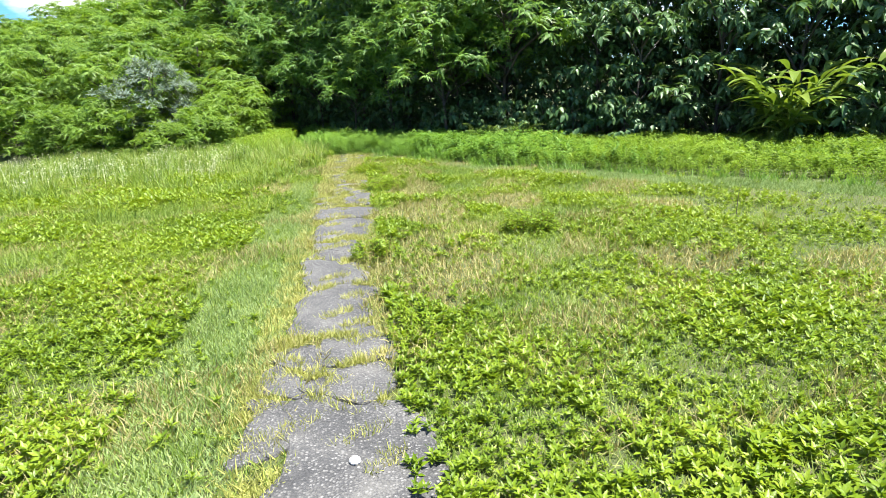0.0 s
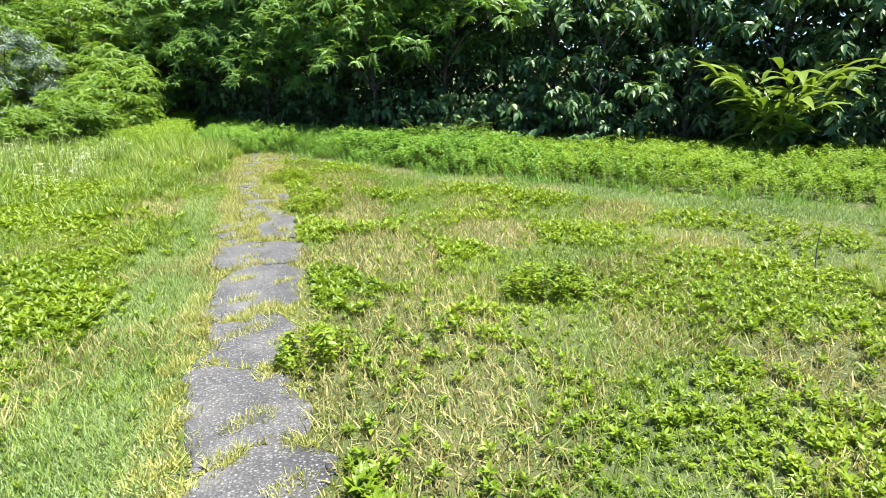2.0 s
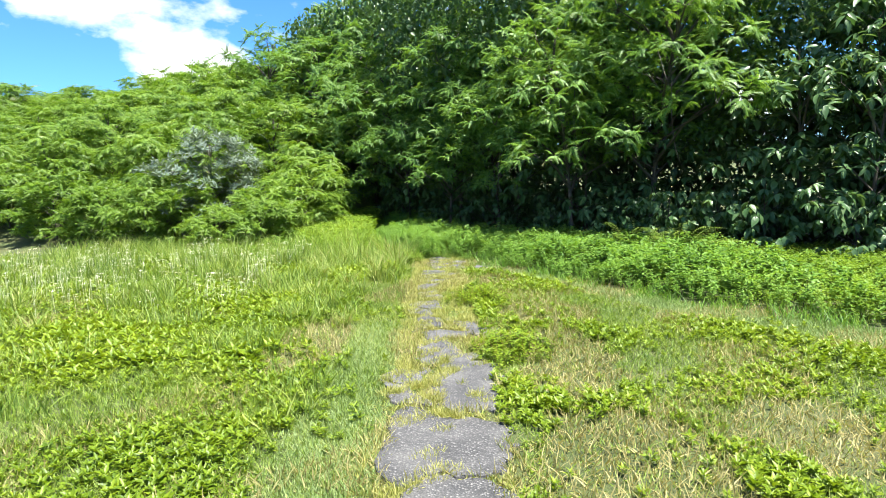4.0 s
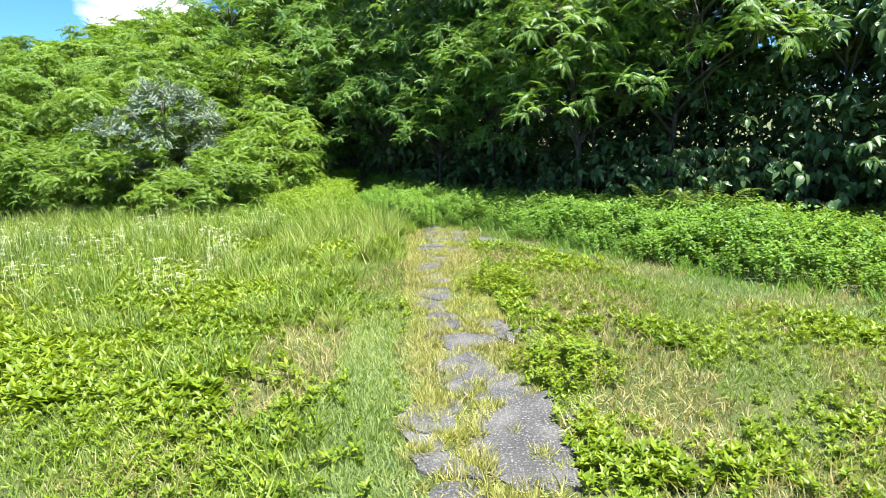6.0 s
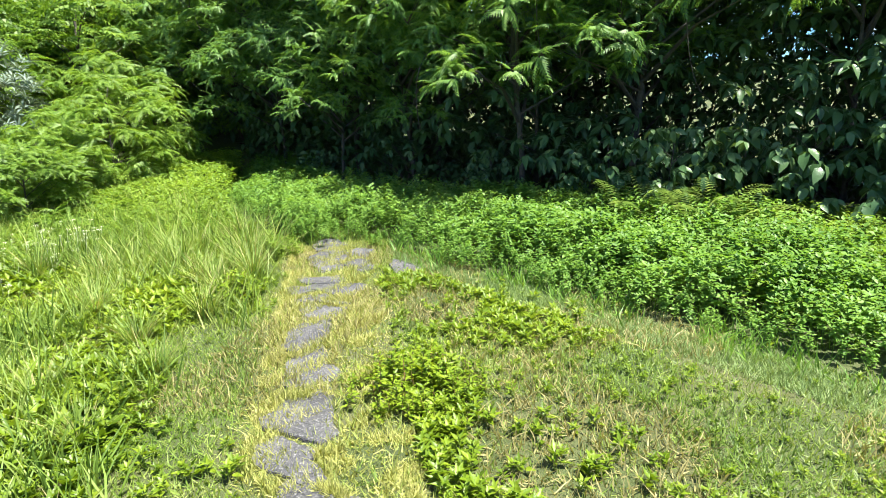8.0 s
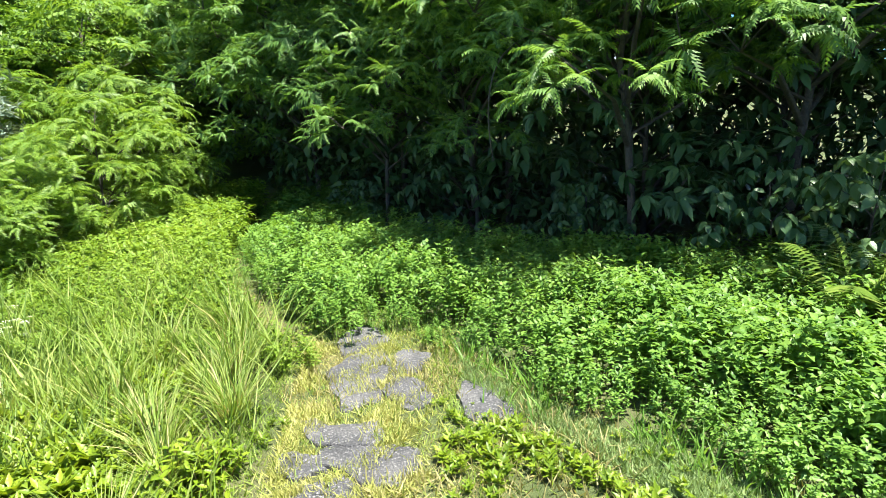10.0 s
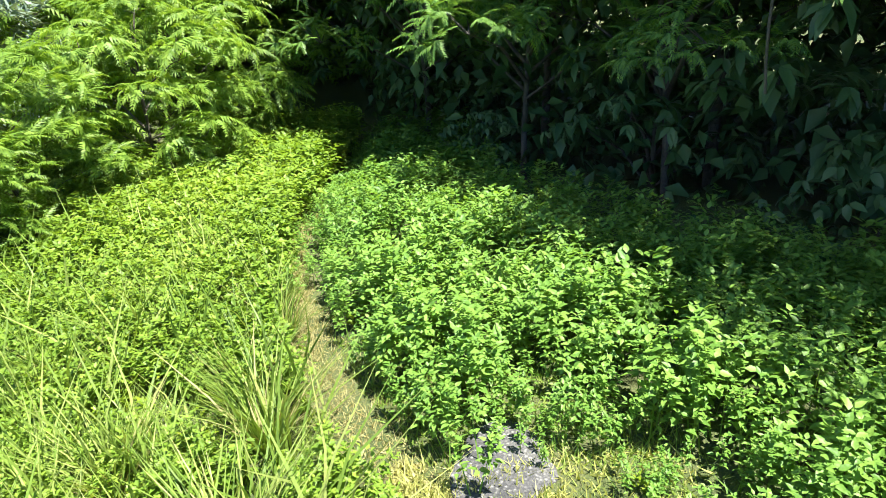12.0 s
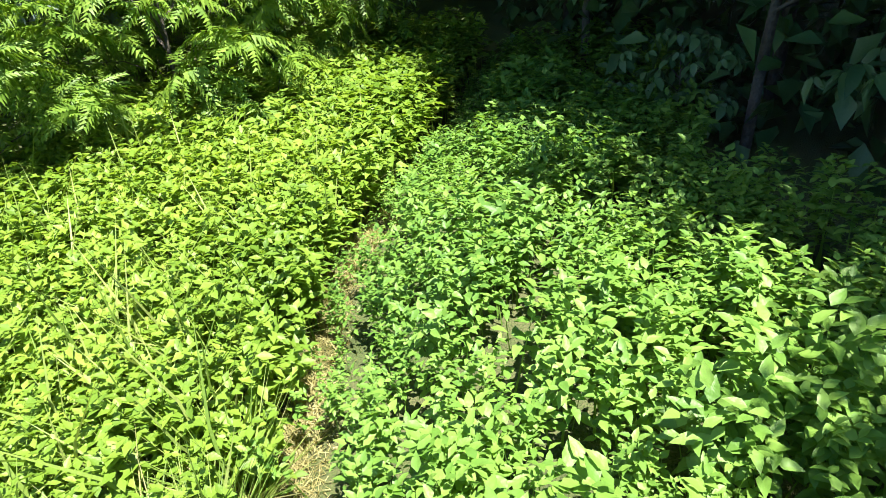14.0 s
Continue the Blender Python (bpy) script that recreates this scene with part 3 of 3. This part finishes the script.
# long rank grass in the field on the hill side
x, y = random_points(52000, -8, -0.35, 5.5, 17)
keep = (patchy(x, y, 2.0, 33) + 0.05 * (y - 11) > 0.57) & (trail_gap(x, y) > 0.2) & ((y < 13.6) | (x < np.interp(y, [p[1] for p in TRAIL], [p[0] for p in TRAIL])))
x, y = x[keep], y[keep]
lay_blades("long_grass", x, y, rng.uniform(0.15, 0.42, len(x)) * np.clip(0.4 + (y - 5) / 9, 0.4, 1), 0.005, 0.55, 0.3, GRASS, "long rank grass with straw-coloured tips", "grass")

# pale seed heads
x, y = random_points(2300, -7.5, -2.2, 9.0, 14.0)
keep = patchy(x, y, 2.5, 41) > 0.5
x, y = x[keep], y[keep]
at = np.stack([x, y, ground_height(x, y) + rng.uniform(0.22, 0.5, len(x))], 1)
turns = np.arange(9) * 2.4
rim = np.sqrt((np.arange(9) + 0.4) / 9)
bead = (np.array([(-0.26, 0, 0), (0.26, 0, 0.04), (0, 0.3, 0.08)]), np.array([(0, 1, 2)]))
head = strew(bead, np.stack([np.cos(turns) * rim, np.sin(turns) * rim, -0.25 * rim], 1), turns, np.zeros(9), np.zeros(9), np.ones(9))
stalk = (np.array([(-0.05, 0, -0.1), (0.05, 0, -0.1), (0, 0, -11.0)]), np.array([(0, 1, 2)]))
tagged(new("seed_heads", tri_mesh("seed_heads", strew(join([head, stalk]), at, rng.uniform(0, 6.28, len(x)), rng.normal(0, 0.1, len(x)), rng.normal(0, 0.1, len(x)), rng.uniform(0.018, 0.038, len(x))), PETAL)), "small pale flower heads on thin stalks", "flowers", kind="stuff")


# ---- single tufts and bushes ----
def tuft_mesh(name, seed, blades, material, reach=1.0):
    g = np.random.default_rng(seed)
    a, d = g.uniform(0, 6.283, blades), np.sqrt(g.random(blades)) * 0.12
    at = np.stack([np.cos(a) * d, np.sin(a) * d, np.full(blades, -0.01)], 1)
    h = g.uniform(0.3, 1.0, blades) * reach
    scale = np.stack([np.full(blades, 0.008), h, h], 1)
    return tri_mesh(name, strew(blade_shape(1.0, 0.5), at, a - math.pi / 2 + g.normal(0, 0.6, blades), -g.uniform(-0.1, 0.42, blades), g.normal(0, 0.15, blades), scale), material)


TUFTS = [(tuft_mesh("foliage", s, 150, GRASS), tuft_mesh("thatch", s + 30, 26, DRY, 0.8), tuft_mesh("seed_spray", s + 60, 9, DRY, 1.15)) for s in (1, 2, 3)]


def tuft(x, y, size, k):
    root = tagged(new("grass_tuft"), "tall arching tuft of green grass with straw-coloured blades", "grass", "grass tufts by the path")
    root.matrix_basis = Matrix.LocRotScale((x, y, float(ground_height(x, y))), Euler((0, 0, k * 1.3)), (size * 0.88, size * 0.88, size * 0.85))
    green, dry, stalks = TUFTS[k % 3]
    part("foliage", green, root)
    part("thatch", dry, root, "straw-coloured dry blades")
    part("seed_spray", stalks, root, "thin dry seed stalks")


for k, (x, y, s) in enumerate(((-0.72, 13.9, 0.6), (-0.9, 14.25, 0.55), (-1.1, 15.15, 0.45), (-0.95, 14.75, 0.5), (-1.05, 14.95, 0.42), (-0.7, 13.05, 0.5), (-0.95, 12.6, 0.5), (-0.65, 12.0, 0.45), (-1.2, 13.6, 0.5), (-0.85, 10.6, 0.4), (-1.5, 9.2, 0.35), (-0.62, 13.3, 0.62), (-0.5, 12.7, 0.6), (-0.78, 12.3, 0.55), (-0.9, 14.1, 0.45), (-1.3, 12.9, 0.5),
                               (-0.75, 11.6, 0.5), (-1.1, 11.1, 0.48), (-1.6, 11.8, 0.5), (-1.9, 12.9, 0.52), (-1.0, 9.8, 0.4), (-0.8, 8.9, 0.33),
                               (-1.4, 10.3, 0.42), (-2.2, 11.0, 0.45), (-2.6, 13.2, 0.5), (-1.9, 14.3, 0.5), (-2.9, 14.6, 0.5), (-1.2, 14.9, 0.4), (4.6, 3.4, 0.3), (5.0, 3.9, 0.28))):
    tuft(x, y, s, k)


def low_bush(x, y, radius, tall, count, seed, label):
    g = np.random.default_rng(seed)
    a, d = g.uniform(0, 6.283, count), np.sqrt(g.random(count)) * radius
    at = np.stack([np.cos(a) * d, np.sin(a) * d, np.full(count, 0.0)], 1)
    s = tall * (1.1 - 0.5 * (d / radius) ** 2) * g.uniform(0.8, 1.2, count)
    turn, tip, sway = g.uniform(0, 6.28, count), g.normal(0, 0.2, count), g.normal(0, 0.2, count)
    root = tagged(new("low_bush"), label, "bush", "low bushes by the path")
    root.location = (x, y, float(ground_height(x, y)))
    leaves = strew(plant_shape(5, 4, 0.42, 1.0, leaf_shape(0.2, 0.06, 0.15), seed), at, turn, tip, sway, s)
    part("foliage", tri_mesh("foliage", leaves, WEED), root)
    stalks = limb_arrays([(0, 0, -0.02), (0.01, 0.02, 0.5), (0.0, 0.0, 1.0)], (0.016, 0.012, 0.006), 4)
    stems = part("stems", tri_mesh("stems", strew(stalks, at, turn, tip, sway, s), RED_STEM), root)
    tagged(stems, "thin reddish stems", kind="stuff")


low_bush(0.9, 7.8, 0.42, 0.16, 110, 11, "low leafy bush spilling over the asphalt path")
low_bush(0.62, 3.55, 0.26, 0.17, 50, 12, "low leafy bush at the path's edge")
low_bush(2.35, 4.2, 0.34, 0.2, 60, 13, "dark green low bush standing in the open grass")
low_bush(0.72, 10.1, 0.45, 0.17, 80, 14, "low leafy patch with reddish stems beside the path")
low_bush(0.9, 1.6, 0.3, 0.14, 50, 15, "low leafy bush at the path's edge")
low_bush(-0.55, 12.0, 0.22, 0.22, 40, 16, "yellow-green leafy bush among long grass")


# ---- woody plants ----
def spray_shape(fronds, pairs, seed):
    """A flat spray of compound leaves round a twig's end, unit radius, tips drooping."""
    r2 = np.random.default_rng(seed)
    yaw = np.linspace(-2.3, 2.3, fronds) + r2.uniform(-0.25, 0.25, fronds)
    at = np.stack([np.zeros(fronds), r2.uniform(-0.35, 0.1, fronds), r2.uniform(-0.05, 0.1, fronds)], 1)
    return strew(frond_shape(pairs, seed, 1.7 / pairs), at, yaw, r2.uniform(-0.25, 0.65, fronds), r2.normal(0, 0.35, fronds), r2.uniform(0.7, 1.05, fronds))


def whorl_shape(leaves, width, droop, seed):
    """Leaves hanging round a twig's end, unit long."""
    r2 = np.random.default_rng(seed)
    yaw = 2 * math.pi * np.arange(leaves) / leaves + r2.normal(0, 0.25, leaves)
    at = np.stack([0.08 * -np.sin(yaw), 0.08 * np.cos(yaw), r2.uniform(-0.35, 0.1, leaves)], 1)
    return strew(leaf_shape(width, 0.07, 0.28), at, yaw, r2.normal(-droop, 0.28, leaves), r2.normal(0, 0.25, leaves), r2.uniform(0.7, 1.1, leaves))


def tree_parts(seed, tall, spread, kind, lobes, per, low, leaf):
    """Trunk, limbs and twigs, and a crown of separate lobes, each roofed with leaf sprays. Metres, base at the origin."""
    g = np.random.default_rng(seed)
    lean = g.normal(0, 0.05, 2) * tall
    heights = np.linspace(0, 1, 6)
    trunk_pts = np.array([(lean[0] * q * q, lean[1] * q * q, -0.1 + tall * 0.8 * q) for q in heights])
    limbs = [limb_arrays(trunk_pts, np.linspace(0.009, 0.003, 6) * tall)]
    shape = {"feather": spray_shape(7, 9, seed), "far": spray_shape(6, 5, seed), "broad": whorl_shape(8, 0.21, 0.45, seed), "heart": whorl_shape(5, 0.3, 0.7, seed), "small": whorl_shape(12, 0.13, -0.5, seed)}[kind]
    sites, yaws, pitches = [], [], []
    for i in range(lobes):
        q = low + (1 - low) * (i + 0.5) / lobes
        base = np.array([np.interp(max(0.03, q - 0.16), heights, trunk_pts[:, c]) for c in range(3)])
        a = i * 2.4 + g.uniform(-0.4, 0.4)
        reach = spread * (0.35 + 0.5 * math.sin(math.pi * min(0.92, 0.25 + 0.72 * q))) * g.uniform(0.6, 1.15)
        if i == lobes - 1:
            reach *= 0.2
        tip = base + np.array((math.cos(a) * reach, math.sin(a) * reach, tall * g.uniform(0.08, 0.2)))
        bend = (base + tip) / 2 + np.array((0, 0, 0.03 * tall))
        limbs.append(limb_arrays([base, bend, tip], np.array((0.0065, 0.0045, 0.002)) * tall, 5))
        size = spread * g.uniform(0.3, 0.48)
        for k in range(per):
            up, turn = g.uniform(-0.3, 1.0), g.uniform(0, 6.283)
            flat = math.sqrt(1 - up * up)
            d = np.array((math.cos(turn) * flat, math.sin(turn) * flat, up * 0.55))
            p = tip + d * size * g.uniform(0.7, 1.05)
            p[2] = max(p[2], 0.12 + 0.02 * tall)
            sites.append(p)
            yaws.append(turn - math.pi / 2 + g.normal(0, 0.4))
            pitches.append(0.12 - 0.55 * flat + g.normal(0, 0.22))
            if k % 3 == 0:
                limbs.append(limb_arrays([tip, p], np.array((0.002, 0.0008)) * tall, 3))
    n = len(sites)
    return join(limbs), strew(shape, sites, np.array(yaws), np.array(pitches), g.normal(0, 0.2, n), leaf * g.uniform(0.75, 1.2, n))


def tree(name, seed, tall, spread, kind, lobes, per, low, leaf, material, label, category, group):
    root = tagged(new(name), label, category, group)
    wood, crown = tree_parts(seed, tall, spread, kind, lobes, per, low, leaf)
    part("trunk", tri_mesh("trunk", wood, BARK), root)
    part("crown", tri_mesh("crown", crown, material), root)
    return root


def place(proto, x, y, size, spin, used):
    m = Matrix.LocRotScale((x, y, float(ground_height(x, y)) - 0.03), Euler((0, 0, spin)), None)
    if proto.name in used:
        ob = copy_thing(proto, m)
    else:
        used.add(proto.name)
        proto.matrix_basis = m
        ob = proto
    ob.scale = (size, size, size)


used = set()
feather_label = "feathery light green shrub with arching compound leaves"
shrubs = [tree("feathery_shrub", s, 2.4, 1.25, "feather", 18, 12, 0.06, 0.3, FEATHER, feather_label, "shrub", "shrubs on the hillside") for s in (51, 52, 53)]
far_shrubs = [tree("feathery_shrub", s, 2.2, 1.25, "far", 18, 12, 0.08, 0.27, FEATHER, feather_label, "shrub", "shrubs on the hillside") for s in (54, 55, 56)]
g = random.Random(5)
# front row of shrubs, then the slope behind
front_row = [(-3.3, 17.9, 0.95), (-3.6, 15.4, 0.62), (-3.7, 16.5, 0.75), (-3.5, 19.2, 1.15), (-4.7, 16.0, 0.55), (-5.9, 16.9, 0.75), (-6.8, 17.0, 0.8), (-8.2, 17.6, 0.8),
             (-9.6, 18.0, 0.8), (-11.2, 18.6, 0.85), (-13, 19.5, 0.9)]
for i, (x, y, s) in enumerate(front_row):
    place(shrubs[i % 3], x, y, s, g.uniform(0, 6.28), used)
count = 0
for row in range(6):
    for col in range(12):
        x = -2.6 - col * 1.9 + g.uniform(-0.7, 0.7) - row * 0.35
        y = 19.4 + row * 2.3 + col * 0.25 + g.uniform(-0.8, 0.8)
        if x > -4.0 and row < 2:
            continue
        if -6.0 < x < -4.4 and row == 0:
            continue
        place((far_shrubs if row > 0 or col > 4 else shrubs)[g.randrange(3)], x, y, g.uniform(0.95, 1.3) + 0.03 * row + 1.15 * max(0, 1 - col / 6) * (0.5 + 0.15 * row), g.uniform(0, 6.28), used)

for x, y, s in ((-6.2, 29.5, 2.1), (-3.8, 28.5, 2.3), (-1.2, 30.5, 2.6), (-8.6, 31.5, 1.9), (-11.0, 33.0, 1.8), (-5.0, 33.0, 2.4), (-14.0, 35.0, 1.7)):
    place(far_shrubs[g.randrange(3)], x, y, s, g.uniform(0, 6.28), used)

# the tall feathery trees of the wood
tall_trees = [tree("feathery_tree", s, 7.5, 2.6, "feather", 20, 13, 0.28, 0.44, TREE_FEATHER, "tall feathery tree with layered light green crown", "tree", "trees of the wood") for s in (61, 62)]
near_tree = tree("feathery_tree", 63, 7.0, 2.5, "feather", 24, 20, 0.42, 0.33, TREE_FEATHER, "feathery tree overhanging the weeds at the wood's edge", "tree", "trees of the wood")
for x, y, s in ((3.1, 15.55, 0.8), (4.7, 15.3, 0.95), (2.2, 17.7, 0.9), (0.8, 19.4, 0.9), (-0.9, 21.0, 0.85), (1.7, 17.3, 0.6), (0.5, 18.3, 0.6), (-0.6, 19.6, 0.6)):
    place(near_tree, x, y, s, g.uniform(0, 6.28), used)
for i, (x, y, s) in enumerate(((-1.9, 23.0, 0.9), (-0.4, 24.5, 1.1), (2.8, 22.5, 1.15), (5.0, 20.5, 1.1), (4.6, 17.6, 0.95),
                               (-4.2, 25.5, 0.9), (-6.8, 28.0, 0.85), (7.3, 18.5, 1.1), (-2.4, 28.0, 1.2), (1.0, 28.0, 1.3), (10.5, 15.6, 1.0), (14, 11.5, 1.0))):
    place(tall_trees[i % 2], x, y, s, g.uniform(0, 6.28), used)
# broad-leaved trees
broad = [tree("broadleaf_tree", s, 5.0, 1.7, "broad", 18, 13, 0.06, 0.24, BROAD, "dark green tree with large glossy drooping leaves", "tree", "broad-leaved trees of the wood") for s in (71, 72)]
for i, (x, y, s) in enumerate(((6.9, 13.7, 0.95), (7.4, 12.5, 0.9), (8.4, 13.8, 1.2), (9.0, 11.6, 0.95), (10.4, 10.7, 1.1), (11.6, 9.2, 1.0), (12.6, 11.0, 1.4), (13.6, 7.2, 1.0),
                               (5.0, 16.0, 0.9), (3.6, 16.4, 0.85), (16, 5.2, 1.1), (16.5, 8.5, 1.4), (-0.9, 21.5, 0.8), (1.7, 17.8, 0.7), (19, 3, 1.3), (10.8, 13.3, 1.3))):
    place(broad[i % 2], x, y, s, g.uniform(0, 6.28), used)
# low understorey
under = tree("understorey_shrub", 81, 1.5, 0.8, "heart", 14, 8, 0.1, 0.16, BROAD, "dark large-leaved shrub in the shade of the wood", "shrub", "undergrowth of the wood")
for x, y, s in ((2.7, 15.9, 0.7), (4.0, 14.5, 0.9), (4.6, 14.1, 1.0), (5.4, 13.7, 1.0), (7.0, 12.2, 1.0), (0.1, 18.5, 0.6), (10.2, 9.7, 1.0), (11.6, 8.4, 0.9), (6.1, 13.3, 1.2)):
    place(under, x, y, s, g.uniform(0, 6.28), used)
silver = tree("silver_bush", 91, 2.2, 1.0, "small", 18, 30, 0.3, 0.1, SILVER, "silvery grey-leaved bush among the green shrubs", "bush", "")
place(silver, -5.5, 17.9, 1.5, 0.5, used)

# the depth of the wood
n = 150000
along = rng.random(n)
wx = -6 + 28 * along
wy = line_y(WOOD, np.clip(wx, -1.7, 16)) + 1.9 + rng.random(n) * 7.5 + np.where(wx < -1.7, 1 + (-1.7 - wx) * 1.2, 0) - np.where(wx > 16, (wx - 16) * 0.8, 0)
wz = rng.random(n) ** 1.1 * 9.5 * np.clip(0.62 + 0.05 * (wx + 6), 0.5, 1)
at = np.stack([wx, wy, ground_height(wx, wy) + wz], 1)
tagged(new("wood_thicket", tri_mesh("wood_thicket", strew(small_leaf_shape(0.3, 0.08, 0.25), at, rng.uniform(0, 6.28, n), rng.normal(-0.5, 0.5, n), rng.normal(0, 0.5, n), rng.uniform(0.1, 0.25, n)), BROAD)), "deep dark thicket inside the wood", "woods", kind="stuff")


# ---- strap-leaved plants at the edge of the wood ----
def ginger_plant(x, y, stems, seed):
    """Arching leafy stems, each with long leaves set alternately along it."""
    g2 = np.random.default_rng(seed)
    root = tagged(new("ginger_plant"), "large clump of arching stems with long glossy yellow-green leaves", "plant")
    root.location = (x, y, float(ground_height(x, y)))
    for k in range(stems):
        a = 2.4 * k + g2.uniform(-0.3, 0.3)
        tall, reach = g2.uniform(1.2, 2.3), g2.uniform(0.4, 1.4)
        foot = np.array((g2.uniform(-0.35, 0.35), g2.uniform(-0.35, 0.35), -0.02))
        pts = [foot + np.array((math.cos(a) * reach * q * q, math.sin(a) * reach * q * q, tall * (q - 0.22 * q ** 3))) for q in np.linspace(0, 1, 7)]
        stem = part("stem", tri_mesh("stem", limb_arrays(pts, np.linspace(0.016, 0.006, 7)), GINGER), root)
        for i in range(9):
            q = 0.28 + 0.09 * i
            p = np.array([np.interp(q, np.linspace(0, 1, 7), [pt[c] for pt in pts]) for c in range(3)])
            side = a - math.pi / 2 + (1 if i % 2 else -1) * g2.uniform(0.5, 1.2) * (1 if i < 8 else 0)
            blade = strew(long_leaf_shape(g2.uniform(0.11, 0.16), g2.uniform(0.25, 0.75)), [p], np.array([side]), np.array([g2.uniform(-0.1, 0.7)]), np.array([g2.uniform(-0.5, 0.5)]), np.array([g2.uniform(0.4, 0.68)]))
            part("leaf", tri_mesh("leaf", blade, GINGER), stem)


ginger_plant(9.3, 9.4, 26, 5)


def palm(x, y, seed):
    g2 = np.random.default_rng(seed)
    root = tagged(new("palm_seedling"), "young palm with stiff feather-shaped green fronds", "palm")
    root.location = (x, y, float(ground_height(x, y)))
    blade = (np.array([(0, 0, 0), (-0.07, 0.4, 0.02), (0.07, 0.4, 0.02), (0, 1, -0.08)]), np.array([(0, 2, 1), (1, 2, 3)]))
    for k in range(9):
        long, a, lift = g2.uniform(1.1, 1.5), k * 0.72 + g2.uniform(-0.2, 0.2), g2.uniform(0.85, 1.3)
        s = np.repeat(np.linspace(0.15, 1.0, 16), 2)
        side = np.tile((-1.0, 1.0), 16)
        run, up = s * long * math.cos(lift), s * long * math.sin(lift) - 0.45 * s * s * long
        at = np.stack([-math.sin(a) * run, math.cos(a) * run, up], 1)
        arrays = strew(blade, at, a - side * 0.75, 0.35 - 0.4 * s, np.zeros(32), 0.3 * (1.15 - 0.6 * s))
        part("frond", tri_mesh("frond", arrays, GINGER), root)


palm(4.3, 12.75, 3)
palm(3.7, 13.05, 4)


def twig(x, y, tall):
    pts = [(0.02 * i * i / 9, 0.01 * i, tall * i / 5) for i in range(6)]
    ob = tagged(new("dry_stalk", tri_mesh("dry_stalk", limb_arrays(pts, [0.006, 0.005, 0.005, 0.004, 0.003, 0.001]), BARK)), "thin dark upright dry stalk in the grass", "stalk")
    ob.location = (x, y, float(ground_height(x, y)) - 0.01)


twig(4.75, 4.1, 0.4)
twig(4.4, 9.2, 0.35)


def hanging_vine(points, label):
    """A thin bare vine that hangs in a loose curve from the crowns."""
    ctrl = [Vector(p) for p in points]
    pts = []
    for i in range(13):
        q = i / 12
        a1, b1 = ctrl[0].lerp(ctrl[1], q), ctrl[1].lerp(ctrl[2], q)
        pts.append(tuple(a1.lerp(b1, q)))
    tagged(new("hanging_vine", tri_mesh("hanging_vine", limb_arrays(pts, [0.007] * 13, 5), BARK)), label, "vine", "vines at the wood's edge")


hanging_vine(((2.9, 14.4, 3.2), (2.7, 14.1, 1.6), (3.4, 14.2, 1.7)), "thin pale bare vine looping under the trees")
hanging_vine(((1.9, 15.0, 2.3), (1.3, 14.8, 2.2), (1.5, 15.0, 1.2)), "thin brown vine hanging at the wood's edge")
hanging_vine(((4.6, 14.0, 3.4), (4.5, 13.8, 1.5), (5.0, 13.8, 1.5)), "thin vine drooping among dark leaves")
